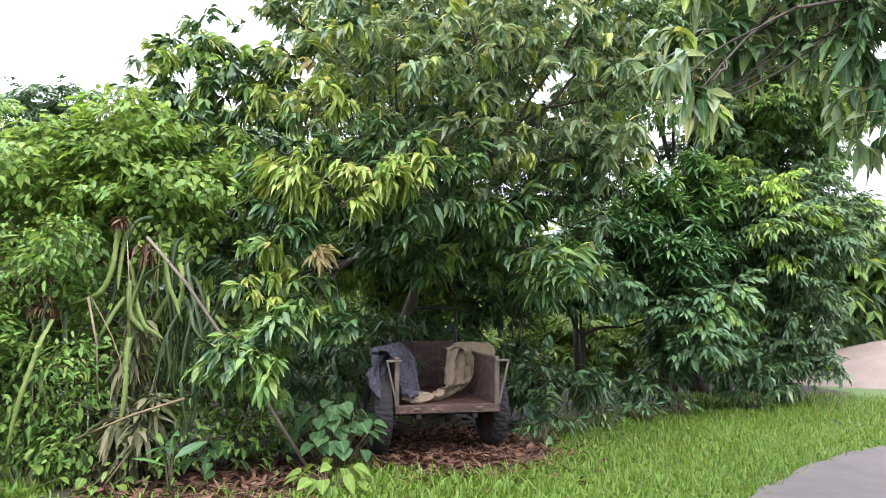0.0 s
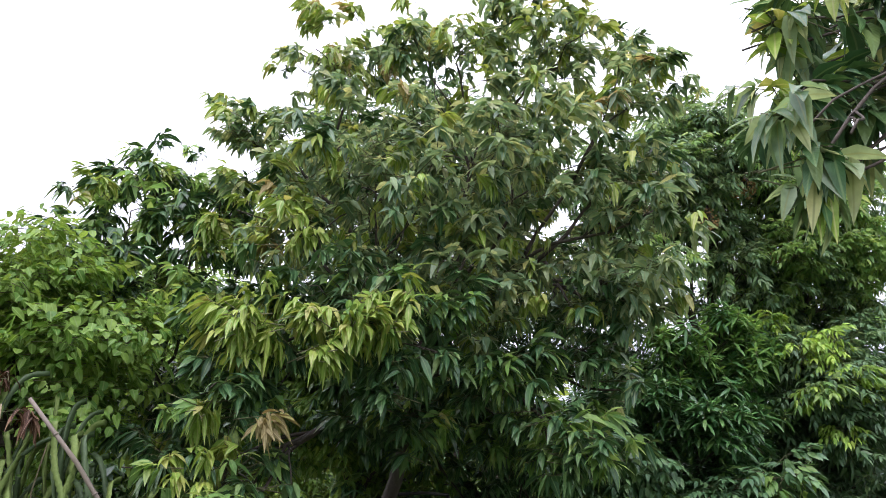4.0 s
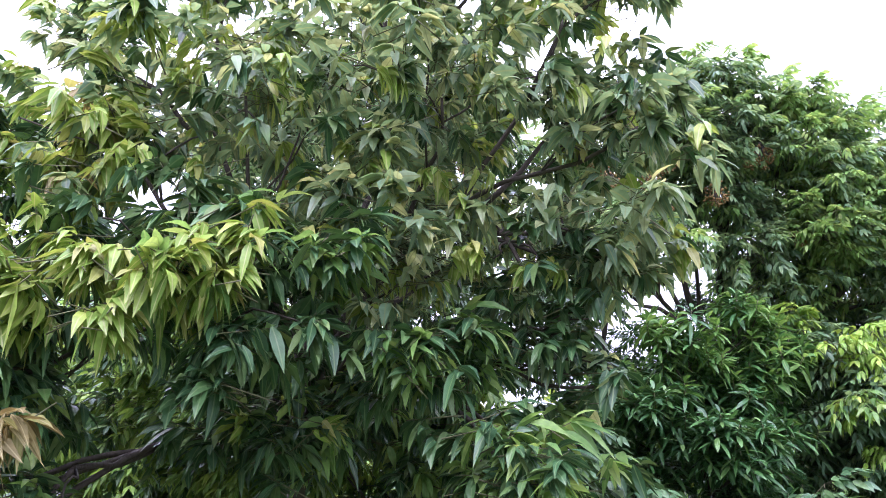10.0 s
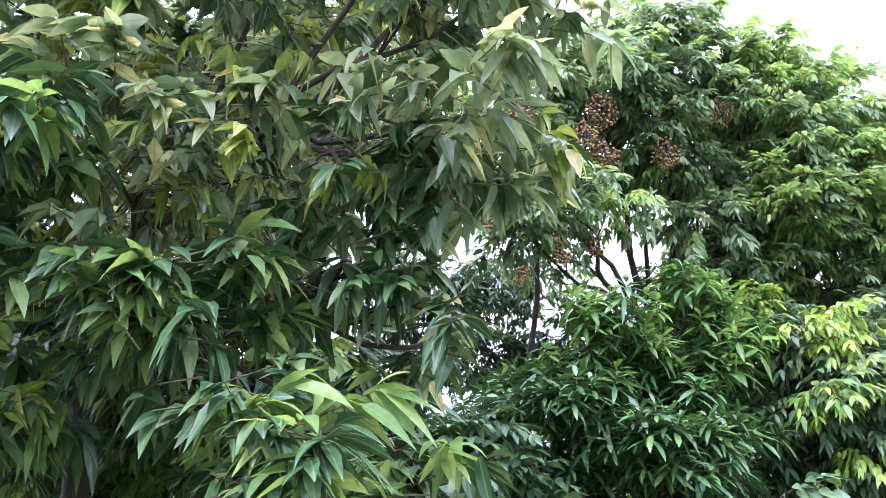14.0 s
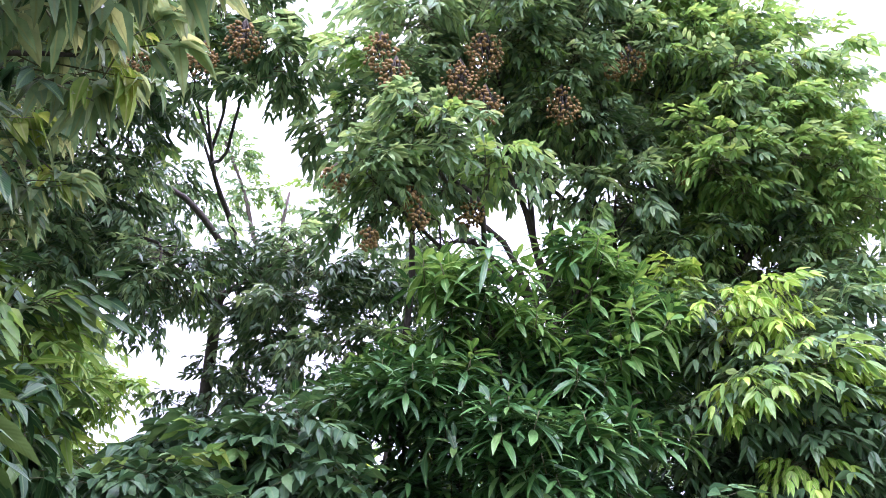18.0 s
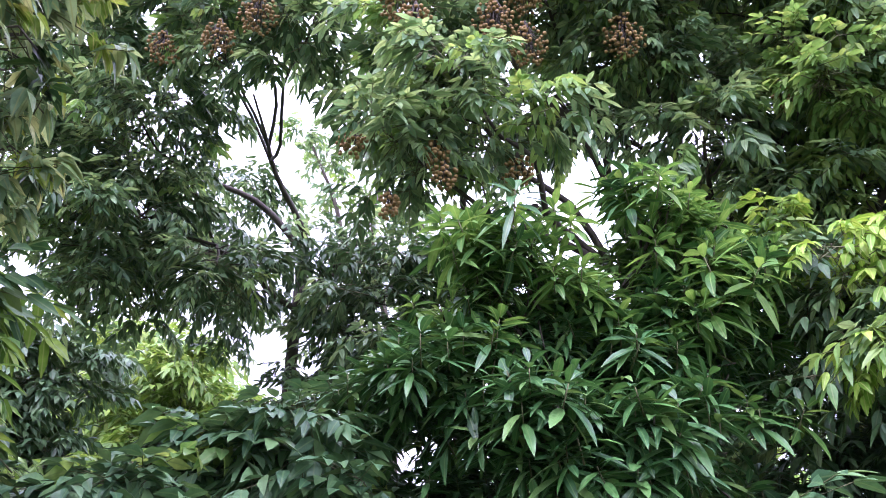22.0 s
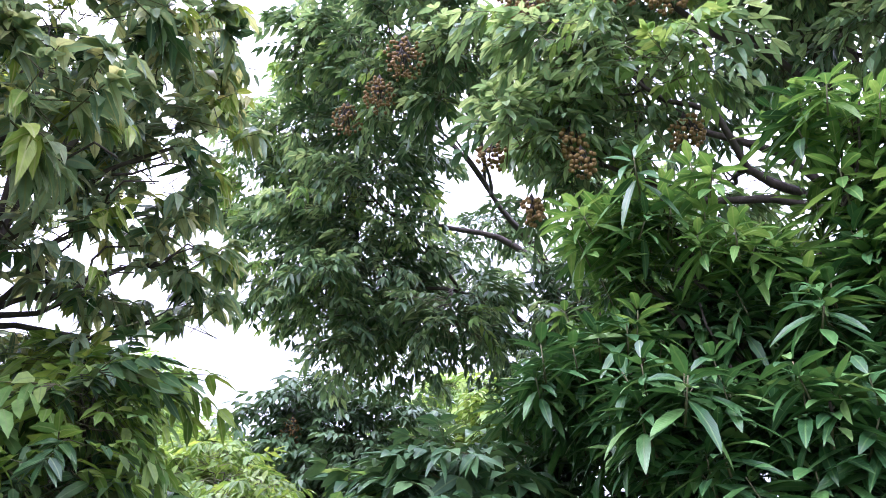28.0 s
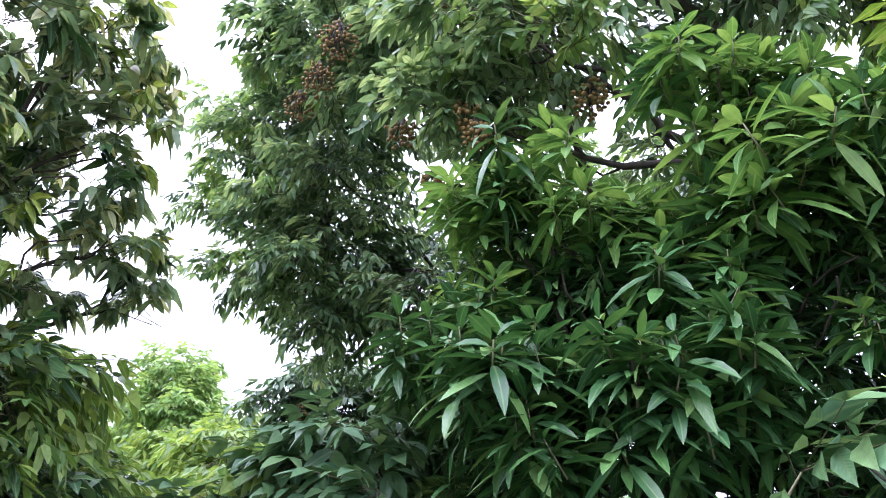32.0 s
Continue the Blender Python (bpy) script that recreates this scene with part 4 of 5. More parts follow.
D_FOL = Foliage(17, spray_pinnate, [LONGAN, FRESH, LONGAN_DARK], limp=(1,), length=0.13, width=0.042, n=4, tmpl=MID)
FRESH_SPOTS = [(5.6, 12.7, 5.7), (6.1, 12.8, 5.0), (5.2, 12.8, 4.4), (6.0, 12.9, 6.2), (6.4, 12.9, 4.6), (4.95, 12.5, 5.1), (5.3, 12.7, 4.9), (5.9, 12.7, 5.2), (5.7, 13.2, 7.4), (6.3, 13.0, 6.3), (6.5, 13.0, 5.3), (5.0, 12.6, 6.6)]
pick_d = near_spots(FRESH_SPOTS, 0.42, [(1, 3), (0, 2)], [(0, 8), (3, 1.6), (1, 1.4)])
crown(tree, 81, D_LOBES, D_FOL, 19, lambda rng, p: 1 if p[0] > 4.4 and rng.random() < 0.3 else pick_d(rng, p), 150, fill=0.5, clump=0.19, bare=LONGAN_FRUIT)
crown(tree, 84, [(4.78, 12.55, 5.2, 0.15), (4.9, 12.5, 4.82, 0.15), (5.2, 12.6, 4.66, 0.14), (5.68, 12.6, 4.98, 0.16), (6.05, 12.7, 4.92, 0.15), (6.28, 12.75, 4.62, 0.15), (5.2, 12.75, 6.9, 0.16), (5.6, 12.8, 6.5, 0.16), (4.75, 12.75, 6.78, 0.15), (5.92, 12.8, 6.12, 0.16), (4.2, 12.6, 7.3, 0.15), (5.3, 12.5, 5.9, 0.15), (5.75, 12.7, 5.6, 0.15)], D_FOL, 44, lambda rng, p: 1 if rng.random() < 0.85 else 0, 40, low=-0.1, fill=0.2)
limbs(tree, 82, (4.3, 14.3, 0), (4.1, 14.0, 3.4), D_LOBES, 0.14, 0.03)
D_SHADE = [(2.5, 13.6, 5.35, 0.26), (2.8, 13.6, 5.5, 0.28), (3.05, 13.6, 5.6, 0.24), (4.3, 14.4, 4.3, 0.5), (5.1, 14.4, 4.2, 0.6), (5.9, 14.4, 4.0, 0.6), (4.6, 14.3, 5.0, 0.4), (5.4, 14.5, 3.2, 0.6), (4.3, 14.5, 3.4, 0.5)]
# Rear lobes, all in the leaf copy whose colour holds shade.
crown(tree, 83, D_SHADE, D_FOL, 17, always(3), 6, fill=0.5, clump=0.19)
longan = tree

# the open longan beside it, seen against the sky
D1_LOBES = [(-1.76, 12.7, 6.6, 0.72), (-2.25, 12.7, 6.15, 0.6), (-0.79, 12.9, 5.75, 0.7), (-1.82, 12.9, 5.05, 0.64), (-0.82, 13.1, 4.8, 0.66), (0.33, 12.3, 5.85, 0.36), (0.07, 13.3, 4.15, 0.38),
            (-1.14, 13.3, 4.35, 0.6), (1.27, 12.1, 5.68, 0.36), (0.6, 12.2, 6.4, 0.6), (-0.6, 12.5, 6.9, 0.7)]
D1_THIN = [(0.4, 14.6, 4.9, 0.28), (0.1, 14.2, 4.75, 0.26), (0.95, 14.2, 4.85, 0.24), (0.78, 14.73, 4.77, 0.26), (0.31, 14.74, 4.34, 0.26), (1.24, 14.51, 4.27, 0.28), (0.9, 14.8, 5.2, 0.28), (-0.9, 15.0, 4.5, 0.4), (0.6, 15.0, 3.9, 0.45), (1.5, 14.2, 3.6, 0.5), (0.3, 14.7, 3.3, 0.5), (1.2, 14.0, 4.3, 0.4), (2.0, 14.2, 3.6, 0.5), (1.9, 14.6, 4.5, 0.45), (2.9, 14.2, 3.7, 0.5)]
tree = thing("longan_tree", (0.3, 15.0, 0), "open-branched longan tree with dark crown and fruit against the sky", "tree")
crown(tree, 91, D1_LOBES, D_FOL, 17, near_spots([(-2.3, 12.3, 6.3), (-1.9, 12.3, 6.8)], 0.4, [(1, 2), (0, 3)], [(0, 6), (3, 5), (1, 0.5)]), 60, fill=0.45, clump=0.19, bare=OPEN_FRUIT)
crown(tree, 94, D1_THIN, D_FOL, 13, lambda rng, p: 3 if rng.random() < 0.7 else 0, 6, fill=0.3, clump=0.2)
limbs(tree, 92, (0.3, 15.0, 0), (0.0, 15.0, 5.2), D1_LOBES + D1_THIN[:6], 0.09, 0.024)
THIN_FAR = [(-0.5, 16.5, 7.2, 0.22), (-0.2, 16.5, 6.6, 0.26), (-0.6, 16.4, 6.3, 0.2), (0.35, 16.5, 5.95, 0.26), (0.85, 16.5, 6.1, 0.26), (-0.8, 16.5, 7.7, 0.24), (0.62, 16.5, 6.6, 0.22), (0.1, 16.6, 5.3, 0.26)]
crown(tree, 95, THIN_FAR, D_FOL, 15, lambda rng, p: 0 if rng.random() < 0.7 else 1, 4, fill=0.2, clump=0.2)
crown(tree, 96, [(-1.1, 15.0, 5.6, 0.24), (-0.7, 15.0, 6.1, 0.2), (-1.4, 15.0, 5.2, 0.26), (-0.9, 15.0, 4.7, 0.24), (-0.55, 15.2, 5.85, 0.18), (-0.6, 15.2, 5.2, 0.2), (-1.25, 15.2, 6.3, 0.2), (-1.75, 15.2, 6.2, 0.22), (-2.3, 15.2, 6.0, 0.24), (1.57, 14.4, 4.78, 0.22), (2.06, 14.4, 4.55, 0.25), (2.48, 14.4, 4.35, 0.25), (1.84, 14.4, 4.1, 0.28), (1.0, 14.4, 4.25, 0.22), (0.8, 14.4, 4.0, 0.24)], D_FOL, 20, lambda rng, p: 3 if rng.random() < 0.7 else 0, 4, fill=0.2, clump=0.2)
open_longan = tree
rng = np.random.default_rng(93)
for foot, top in (((0.75, 15.3, 0), (-0.15, 15.2, 5.3)), ((2.05, 14.0, 0), (2.3, 12.5, 5.4)), ((3.8, 14.2, 0), (3.6, 13.1, 5.6))):
    P = bend(rng, foot, top, 9, 0, 0.05)
    b = np.array(longan.location)
    under(longan, "trunk", tube_mesh("trunk", P - b, np.linspace(0.055, 0.02, 9), BARK, 8))
for line in ([(0.75, 16.6, 0), (0.62, 16.6, 2.5), (0.6, 16.6, 4.4), (0.36, 16.6, 5.35), (0.2, 16.6, 6.1), (0.3, 16.6, 6.8)], [(0.4, 16.6, 5.2), (0.7, 16.6, 5.55), (0.95, 16.6, 6.2)], [(0.36, 16.6, 5.35), (-0.1, 16.5, 5.9), (-0.3, 16.5, 6.7), (-0.7, 16.5, 7.6)]):
    c = np.array(line, float)
    s = np.linspace(0, len(c) - 1, 14)
    P = np.stack([np.interp(s, np.arange(len(c)), c[:, q]) for q in range(3)], 1)
    P[1:-1] = (P[:-2] + P[1:-1] + P[2:]) / 3
    under(open_longan, "crooked_limb", tube_mesh("crooked_limb", P - np.array(open_longan.location), np.linspace(0.075 if line[0][2] == 0 else 0.045, 0.02, 14), PALE_BARK, 8), label="pale crooked limb")

# fruit clusters
def fruit_ball():
    bm = bmesh.new()
    bmesh.ops.create_icosphere(bm, subdivisions=1, radius=0.0152)
    me = bpy.data.meshes.new("fruit"); bm.to_mesh(me); bm.free(); me.materials.append(FRUIT)
    for p in me.polygons:
        p.use_smooth = True
    return me


BALL = fruit_ball()


def fruit_cluster(tree, seed, at, r, count):
    rng = np.random.default_rng(seed)
    base = np.array(tree.location)
    at = np.array(at, float) - np.array((0.0, 0.08, 0.0))
    V = []
    pts = []
    count, tries = int(count * 3.4), 0
    r *= 1.12
    while len(pts) < count:
        d = rng.normal(0, 1, 3); d /= np.linalg.norm(d)
        p = d * rng.uniform(0.1, 1, 1) ** 0.4 * np.array([r, r, r * 1.15])
        tries += 1
        if all(np.linalg.norm(p - q) > (0.022 if tries < 3000 else 0.013) for q in pts):
            pts.append(p)
    bits = []
    for p in pts[::2]:
        v, t = tube_arrays([(0, 0, r * 1.5), p * 0.5 + (0, 0, r * 0.4), p], [0.004, 0.003, 0.002], 4)
        bits.append((v, t, np.zeros((len(v), 2)), 0))
    v, t, u, m = join(bits)
    ob = under(tree, "fruit_panicle", mesh_of("fruit_panicle", v, t, [BARK]), Matrix.Translation(at - base), "hanging bunch of round brown longan fruit")
    for p in pts:
        under(ob, "fruit", BALL, Matrix.Translation(p) @ Matrix.Scale(rng.uniform(0.85, 1.15), 4))


for k, (x, y, z, r, c) in enumerate(LONGAN_FRUIT):
    fruit_cluster(longan, 100 + k, (x, y, z), r, c)
for k, (x, y, z, r, c) in enumerate(OPEN_FRUIT):
    fruit_cluster(open_longan, 120 + k, (x, y, z), r, c)

# the shrubby tree behind the lychee
O_LOBES = [(0.55, 10.05, 2.66, 0.25), (0.75, 9.9, 2.3, 0.2), (0.05, 10.22, 2.85, 0.26), (-0.5, 10.45, 2.95, 0.28), (-0.95, 10.5, 3.1, 0.24), (-0.2, 10.4, 2.2, 0.45), (-1.3, 10.6, 3.0, 0.3), (-1.75, 10.75, 3.2, 0.38), (-2.1, 10.8, 3.15, 0.3), (-1.3, 10.55, 2.6, 0.4), (-1.9, 11.1, 2.5, 0.45), (-2.5, 11.2, 2.6, 0.5), (-1.5, 11.1, 2.1, 0.5), (-0.6, 11.3, 1.6, 0.5)]
tree = thing("orchard_tree", (-1.2, 11.1, 0), "low leafy olive-green shrubby tree behind the lychee", "tree")
O_FOL = Foliage(33, spray_pinnate, [SHRUB, LYCHEE, FRESH], length=0.15, width=0.05, n=4, tmpl=MID)
crown(tree, 143, O_LOBES, O_FOL, 20, lambda rng, p: 0 if rng.random() < 0.6 else (3 if rng.random() < 0.3 else 1), 30, fill=0.5, clump=0.19)
limbs(tree, 163, (-1.2, 11.1, 0), (-1.2, 11.0, 1.5), O_LOBES, 0.07, 0.025)

# lower and farther trees
FAR_FOL = Foliage(18, spray_pinnate, [LONGAN_DARK, FRESH, SHRUB], length=0.18, width=0.066, n=4, tmpl=SIMPLE)
def far_tree(k, name, label, at, lobes, leaf_kind):
    """A tree or shrub farther off, in larger and fewer shoots the farther it stands."""
    tree = thing(name, at, label, "tree" if name == "orchard_tree" else "shrub")
    away = max(1, at[1] / 15)
    crown(tree, 140 + k, lobes, FAR_FOL, 14 / away ** 2.4, always(leaf_kind), 4, fill=0.3, clump=0.25 * away, size=(0.85 * away, 1.2 * away))
    limbs(tree, 160 + k, at, (at[0], at[1], lobes[-1][2] * 0.7), lobes, 0.09, 0.03)


far_tree(0, "orchard_tree", "distant round dark-crowned tree over the hedge", (-26.8, 45.0, 0),
         [(-26.8, 45, 13.3, 1.5), (-25.4, 45, 13.2, 1.4), (-28.2, 45.2, 12.6, 1.4), (-26.8, 45.2, 11.2, 2.2), (-25.0, 45.4, 11.0, 1.8)], 0)
far_tree(1, "orchard_tree", "dark longan tree with a low dense crown", (-4.3, 15.6, 0),
         [(-4.75, 15.0, 4.75, 0.4), (-4.7, 15.2, 4.2, 0.5), (-4.3, 15.5, 4.5, 0.6), (-4.3, 15.5, 3.5, 0.7), (-3.8, 16.0, 4.2, 0.7), (-3.9, 15.9, 2.6, 0.9)], 0)
far_tree(2, "orchard_tree", "bright green rounded tree beyond the hedge", (-12.2, 16.4, 0),
         [(-12.04, 16.15, 6.72, 0.7), (-12.61, 16.27, 6.15, 0.82), (-11.41, 16.02, 5.83, 0.76), (-12.17, 16.4, 5.01, 1.14), (-13.82, 16.65, 5.77, 1.01)], 1)
far_tree(3, "shrub", "vine-covered hedge of bright shrubs", (-7.4, 15.7, 0),
         [(-2.3, 13.6, 2.6, 0.32), (-3.0, 13.5, 2.95, 0.3), (-3.8, 13.4, 3.3, 0.32), (-4.7, 13.6, 3.55, 0.36), (-3.4, 13.6, 2.4, 0.5), (-4.4, 13.7, 2.8, 0.5), (-5.6, 13.9, 3.75, 0.4), (-6.3, 14.2, 3.8, 0.45), (-5.9, 14.7, 3.5, 0.45), (-5.2, 15.0, 3.2, 0.45), (-7.0, 14.0, 4.0, 0.5), (-5.8, 14.4, 2.9, 0.6), (-5.0, 15.0, 2.5, 0.6), (-6.6, 14.4, 3.0, 0.7), (-7.4, 15.7, 3.9, 0.8), (-8.4, 16.0, 4.2, 0.9), (-6.3, 15.8, 3.4, 0.8), (-7.4, 15.9, 2.7, 1.1), (-9.5, 16.2, 3.9, 1.0)], 3)
far_tree(4, "shrub", "bright green shrub in the open behind the trees", (-4.5, 19.0, 0),
         [(-4.5, 18.9, 5.2, 0.7), (-3.8, 19.0, 4.4, 0.9), (-5.2, 19.2, 4.2, 0.9), (-4.5, 19.2, 3.0, 1.2)], 3)
far_tree(5, "shrub", "sunlit shrub behind the cart", (-1.3, 14.0, 0),
         [(-1.4, 13.8, 0.8, 0.7), (-0.5, 14.0, 0.7, 0.6), (-2.3, 14.1, 1.0, 0.8), (-1.2, 14.2, 1.6, 0.6)], 3)
far_tree(6, "shrub", "sunlit shrub between the trunks", (3.0, 16.5, 0),
         [(2.6, 16.4, 0.8, 0.8), (3.8, 16.6, 0.9, 0.8), (1.4, 16.8, 0.8, 0.8)], 3)
far_tree(7, "orchard_tree", "bright green round-topped tree beyond the orchard", (-7.0, 22.3, 0),
         [(-7.0, 22.3, 6.2, 1.0), (-8.0, 22.4, 6.0, 1.1), (-6.1, 22.4, 5.4, 0.9), (-7.2, 22.5, 4.4, 1.5), (-8.8, 22.3, 5.0, 1.1)], 1)
far_tree(8, "orchard_tree", "tall far orchard tree over the hedge", (-9.5, 24.0, 0),
         [(-9.5, 24, 6.3, 1.3), (-10.8, 24.2, 5.6, 1.4), (-8.3, 24.2, 5.2, 1.3), (-9.6, 24.2, 3.6, 1.8)], 1)

rng = np.random.default_rng(170)
for k in range(13):
    x, y = -15 + 2.6 * k + rng.normal(0, 0.4), 19.5 + rng.normal(0, 0.8) + 0.02 * (k - 6) ** 2
    h = rng.uniform(2.6, 3.6) if k < 9 else rng.uniform(3.2, 4.4)
    lobes = [(x + rng.normal(0, 0.6), y + rng.normal(0, 0.3), h * f, 0.95) for f in (0.2, 0.25, 0.5, 0.55, 0.8, 0.85)]
    tree = tagged(thing("hedge_shrub", (x, y, 0), "leafy green shrub in the hedge behind the orchard", "shrub"), group="hedge shrubs behind the orchard")
    crown(tree, 171 + k, lobes, FAR_FOL, 2.4, (lambda q: lambda rng, p: q if rng.random() < 0.7 else 0)((3, 3, 1)[k % 3]), 2, fill=0.2, size=(2.0, 2.8))
    limbs(tree, 190 + k, (x, y, 0), (x, y, h * 0.4), lobes[:3], 0.07, 0.03)

# dark undergrowth below the lychee
U_LOBES = [(-1.0, 10.6, 2.4, 0.6), (0.8, 10.4, 1.75, 0.42), (0.3, 10.9, 1.5, 0.6), (0.8, 10.1, 1.9, 0.4), (-0.6, 10.3, 2.3, 0.5), (1.7, 10.2, 0.45, 0.4), (1.1, 9.9, 0.55, 0.45), (0.5, 10.4, 0.6, 0.5), (-0.6, 10.6, 0.9, 0.6), (2.3, 10.9, 0.3, 0.3), (2.9, 11.4, 0.4, 0.4), (4.2, 12.0, 0.45, 0.5), (4.9, 12.3, 0.4, 0.45), (-1.6, 9.6, 0.6, 0.5), (-2.2, 8.7, 0.7, 0.6), (-1.2, 8.6, 0.6, 0.45), (-1.0, 9.4, 1.0, 0.5), (0.9, 9.6, 0.4, 0.25)]
tree = thing("shrub", (0.6, 10.7, 0), "dark leafy thicket in the shade behind the cart", "shrub")
# Lighter leaf in the upper part: light from the gap put into colour.
crown(tree, 180, U_LOBES, A_FOL, 18, lambda rng, p: 4 if p[2] > 2.0 and rng.random() < 0.25 else 0, 10, fill=0.5, clump=0.17)
limbs(tree, 181, (0.6, 10.7, 0), (0.6, 10.7, 0.9), U_LOBES[:8], 0.05, 0.02)

# ---- cactus heap ----
P_LOBES = [(-3.5, 7.6, 3.05, 0.6), (-4.1, 7.3, 2.65, 0.66), (-2.95, 7.45, 2.6, 0.65), (-4.0, 7.1, 1.9, 0.72), (-2.85, 7.5, 2.15, 0.42), (-4.6, 7.4, 1.8, 0.9), (-3.7, 6.7, 0.8, 0.7), (-4.5, 6.8, 0.9, 0.8), (-5.3, 7.8, 2.3, 0.75), (-3.33, 6.68, 1.46, 0.2), (-3.24, 6.62, 1.0, 0.22), (-3.2, 6.6, 0.58, 0.26), (-2.5, 7.7, 0.9, 0.42), (-4.3, 6.5, 0.4, 0.5), (-3.65, 7.6, 1.0, 0.6), (-2.6, 6.75, 0.3, 0.35), (-1.95, 7.1, 0.3, 0.35), (-4.8, 6.6, 0.4, 0.5), (-2.7, 7.7, 0.5, 0.5), (-4.2, 6.55, 0.75, 0.45), (-3.7, 6.5, 0.4, 0.4), (-4.1, 6.5, 1.3, 0.4), (-3.6, 6.5, 1.75, 0.3)]
heap = thing("pitaya_cactus", (-3.5, 7.4, 0), "heap of trailing pitaya cactus stems overgrown with leafy vines", "cactus")
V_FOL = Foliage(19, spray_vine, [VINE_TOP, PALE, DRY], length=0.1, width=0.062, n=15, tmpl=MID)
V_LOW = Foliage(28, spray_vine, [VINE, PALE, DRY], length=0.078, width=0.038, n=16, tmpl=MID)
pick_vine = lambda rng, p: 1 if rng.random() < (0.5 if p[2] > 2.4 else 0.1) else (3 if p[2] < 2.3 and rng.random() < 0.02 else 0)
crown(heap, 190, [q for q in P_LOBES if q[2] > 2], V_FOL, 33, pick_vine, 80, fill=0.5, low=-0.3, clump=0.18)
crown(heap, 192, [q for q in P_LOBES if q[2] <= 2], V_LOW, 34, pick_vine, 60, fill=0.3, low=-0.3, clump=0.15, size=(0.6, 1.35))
crown(heap, 195, [(-3.45, 6.45, 0.3, 0.28), (-3.2, 6.4, 0.25, 0.22), (-3.7, 6.45, 0.5, 0.3), (-3.35, 6.42, 2.1, 0.18)], V_LOW, 50, pick_vine, 20, fill=0.4, low=-1.0, size=(0.6, 1.2))
rng = np.random.default_rng(191)
hb = np.array(heap.location)


def cactus_stem(line, thick, material, label=""):
    P = np.array(line, float)
    s = np.linspace(0, len(P) - 1, 25)
    Q = np.stack([np.interp(s, np.arange(len(P)), P[:, q]) for q in range(3)], 1)
    for _ in range(4):
        Q[1:-1] = (Q[:-2] + Q[1:-1] + Q[2:]) / 3
    Q += np.sin(s * 2.1 + rng.uniform(0, 6))[:, None] * np.array([[0.022, 0.014, 0.0]])
    R = 0.03 * thick * np.where(np.arange(25) % 2, 1.0, 0.74) * np.minimum(1, np.linspace(3.5, 0.35, 25))
    under(heap, "cactus_stem", tube_mesh("cactus_stem", Q - hb, R, material, 6, (1.0, 0.24, 1.0, 0.24, 1.0, 0.24)), label=label)


for line in ([(-2.93, 6.62, 2.3), (-2.97, 6.5, 1.9), (-3.06, 6.45, 1.62), (-3.29, 6.45, 1.53)], [(-2.92, 6.6, 2.25), (-2.89, 6.52, 1.66)],
             [(-2.82, 6.6, 1.75), (-2.77, 6.48, 1.42), (-2.67, 6.45, 1.3)], [(-2.78, 6.6, 1.68), (-2.65, 6.46, 1.34), (-2.47, 6.42, 1.24)],
             [(-2.88, 6.6, 1.6), (-2.95, 6.46, 1.36), (-3.07, 6.44, 1.25)], [(-2.53, 6.65, 2.0), (-2.47, 6.55, 1.66), (-2.36, 6.5, 1.44)],
             [(-3.36, 6.3, 1.4), (-3.4, 6.12, 1.24), (-3.4, 6.02, 0.9), (-3.56, 6.05, 0.32)], [(-2.72, 6.4, 1.25), (-2.7, 6.3, 0.9), (-2.78, 6.28, 0.5)], [(-4.05, 6.35, 2.3), (-3.88, 6.28, 2.1), (-3.65, 6.25, 2.12)]):
    cactus_stem(line, rng.uniform(0.8, 1.05), CACTUS, "bright green jointed cactus stem")
for k in range(50):
    if k % 4:
        x, y = rng.uniform(-3.0, -2.15), rng.uniform(6.62, 7.1)
        top = np.array([x, y, rng.uniform(1.2, 2.35)])
    else:
        x, y = rng.uniform(-4.4, -3.4), rng.uniform(6.4, 6.6)
        top = np.array([x, y, rng.uniform(0.9, 1.7)])
    ln = rng.uniform(0.45, 1.3)
    dx, dy = rng.normal(0, 0.16), -rng.uniform(0.0, 0.15)
    low = max(0.04, top[2] - ln)
    cactus_stem([top + (-dx * 0.3, 0.14, 0.03), top, (x + 0.5 * dx, y + dy, (top[2] * 2 + low) / 3), (x + dx, y + dy, (top[2] + 2 * low) / 3), (x + 1.6 * dx, y + dy * 0.8, low)], rng.uniform(0.6, 1.0), OLD_CACTUS if k % 3 else CACTUS)
W_FOL = Foliage(29, spray_droop, [WITHERED, DRY], limp=(0, 1), length=0.26, width=0.045, n=10)
crown(heap, 193, [(-2.62, 6.4, 0.5, 0.2), (-2.5, 6.42, 0.62, 0.15), (-2.8, 6.42, 0.5, 0.16), (-2.85, 6.6, 1.0, 0.16), (-2.75, 6.6, 1.3, 0.12), (-2.75, 6.45, 0.25, 0.2)], W_FOL, 34, always(0), 20)
crown(heap, 194, [(-2.9, 6.5, 2.28, 0.06), (-2.69, 6.52, 2.03, 0.08), (-3.79, 6.4, 1.76, 0.08), (-3.5, 6.42, 1.53, 0.1)], W_FOL, 60, always(1), 8, size=(0.5, 0.7))
for a, c, e in (((-2.2, 6.3, 0.75), (-2.6, 6.2, 0.62), (-3.16, 6.2, 0.38)), ((-2.5, 6.25, 0.5), (-2.62, 6.2, 0.3), (-2.83, 6.15, 0.0)), ((-3.1, 6.35, 1.6), (-2.98, 6.3, 1.2), (-2.96, 6.32, 0.7))):
    under(heap, "dry_vine", tube_mesh("dry_vine", np.array([a, c, e]) - hb, [0.012, 0.011, 0.008], STRAW, 5), label="withered stalk")
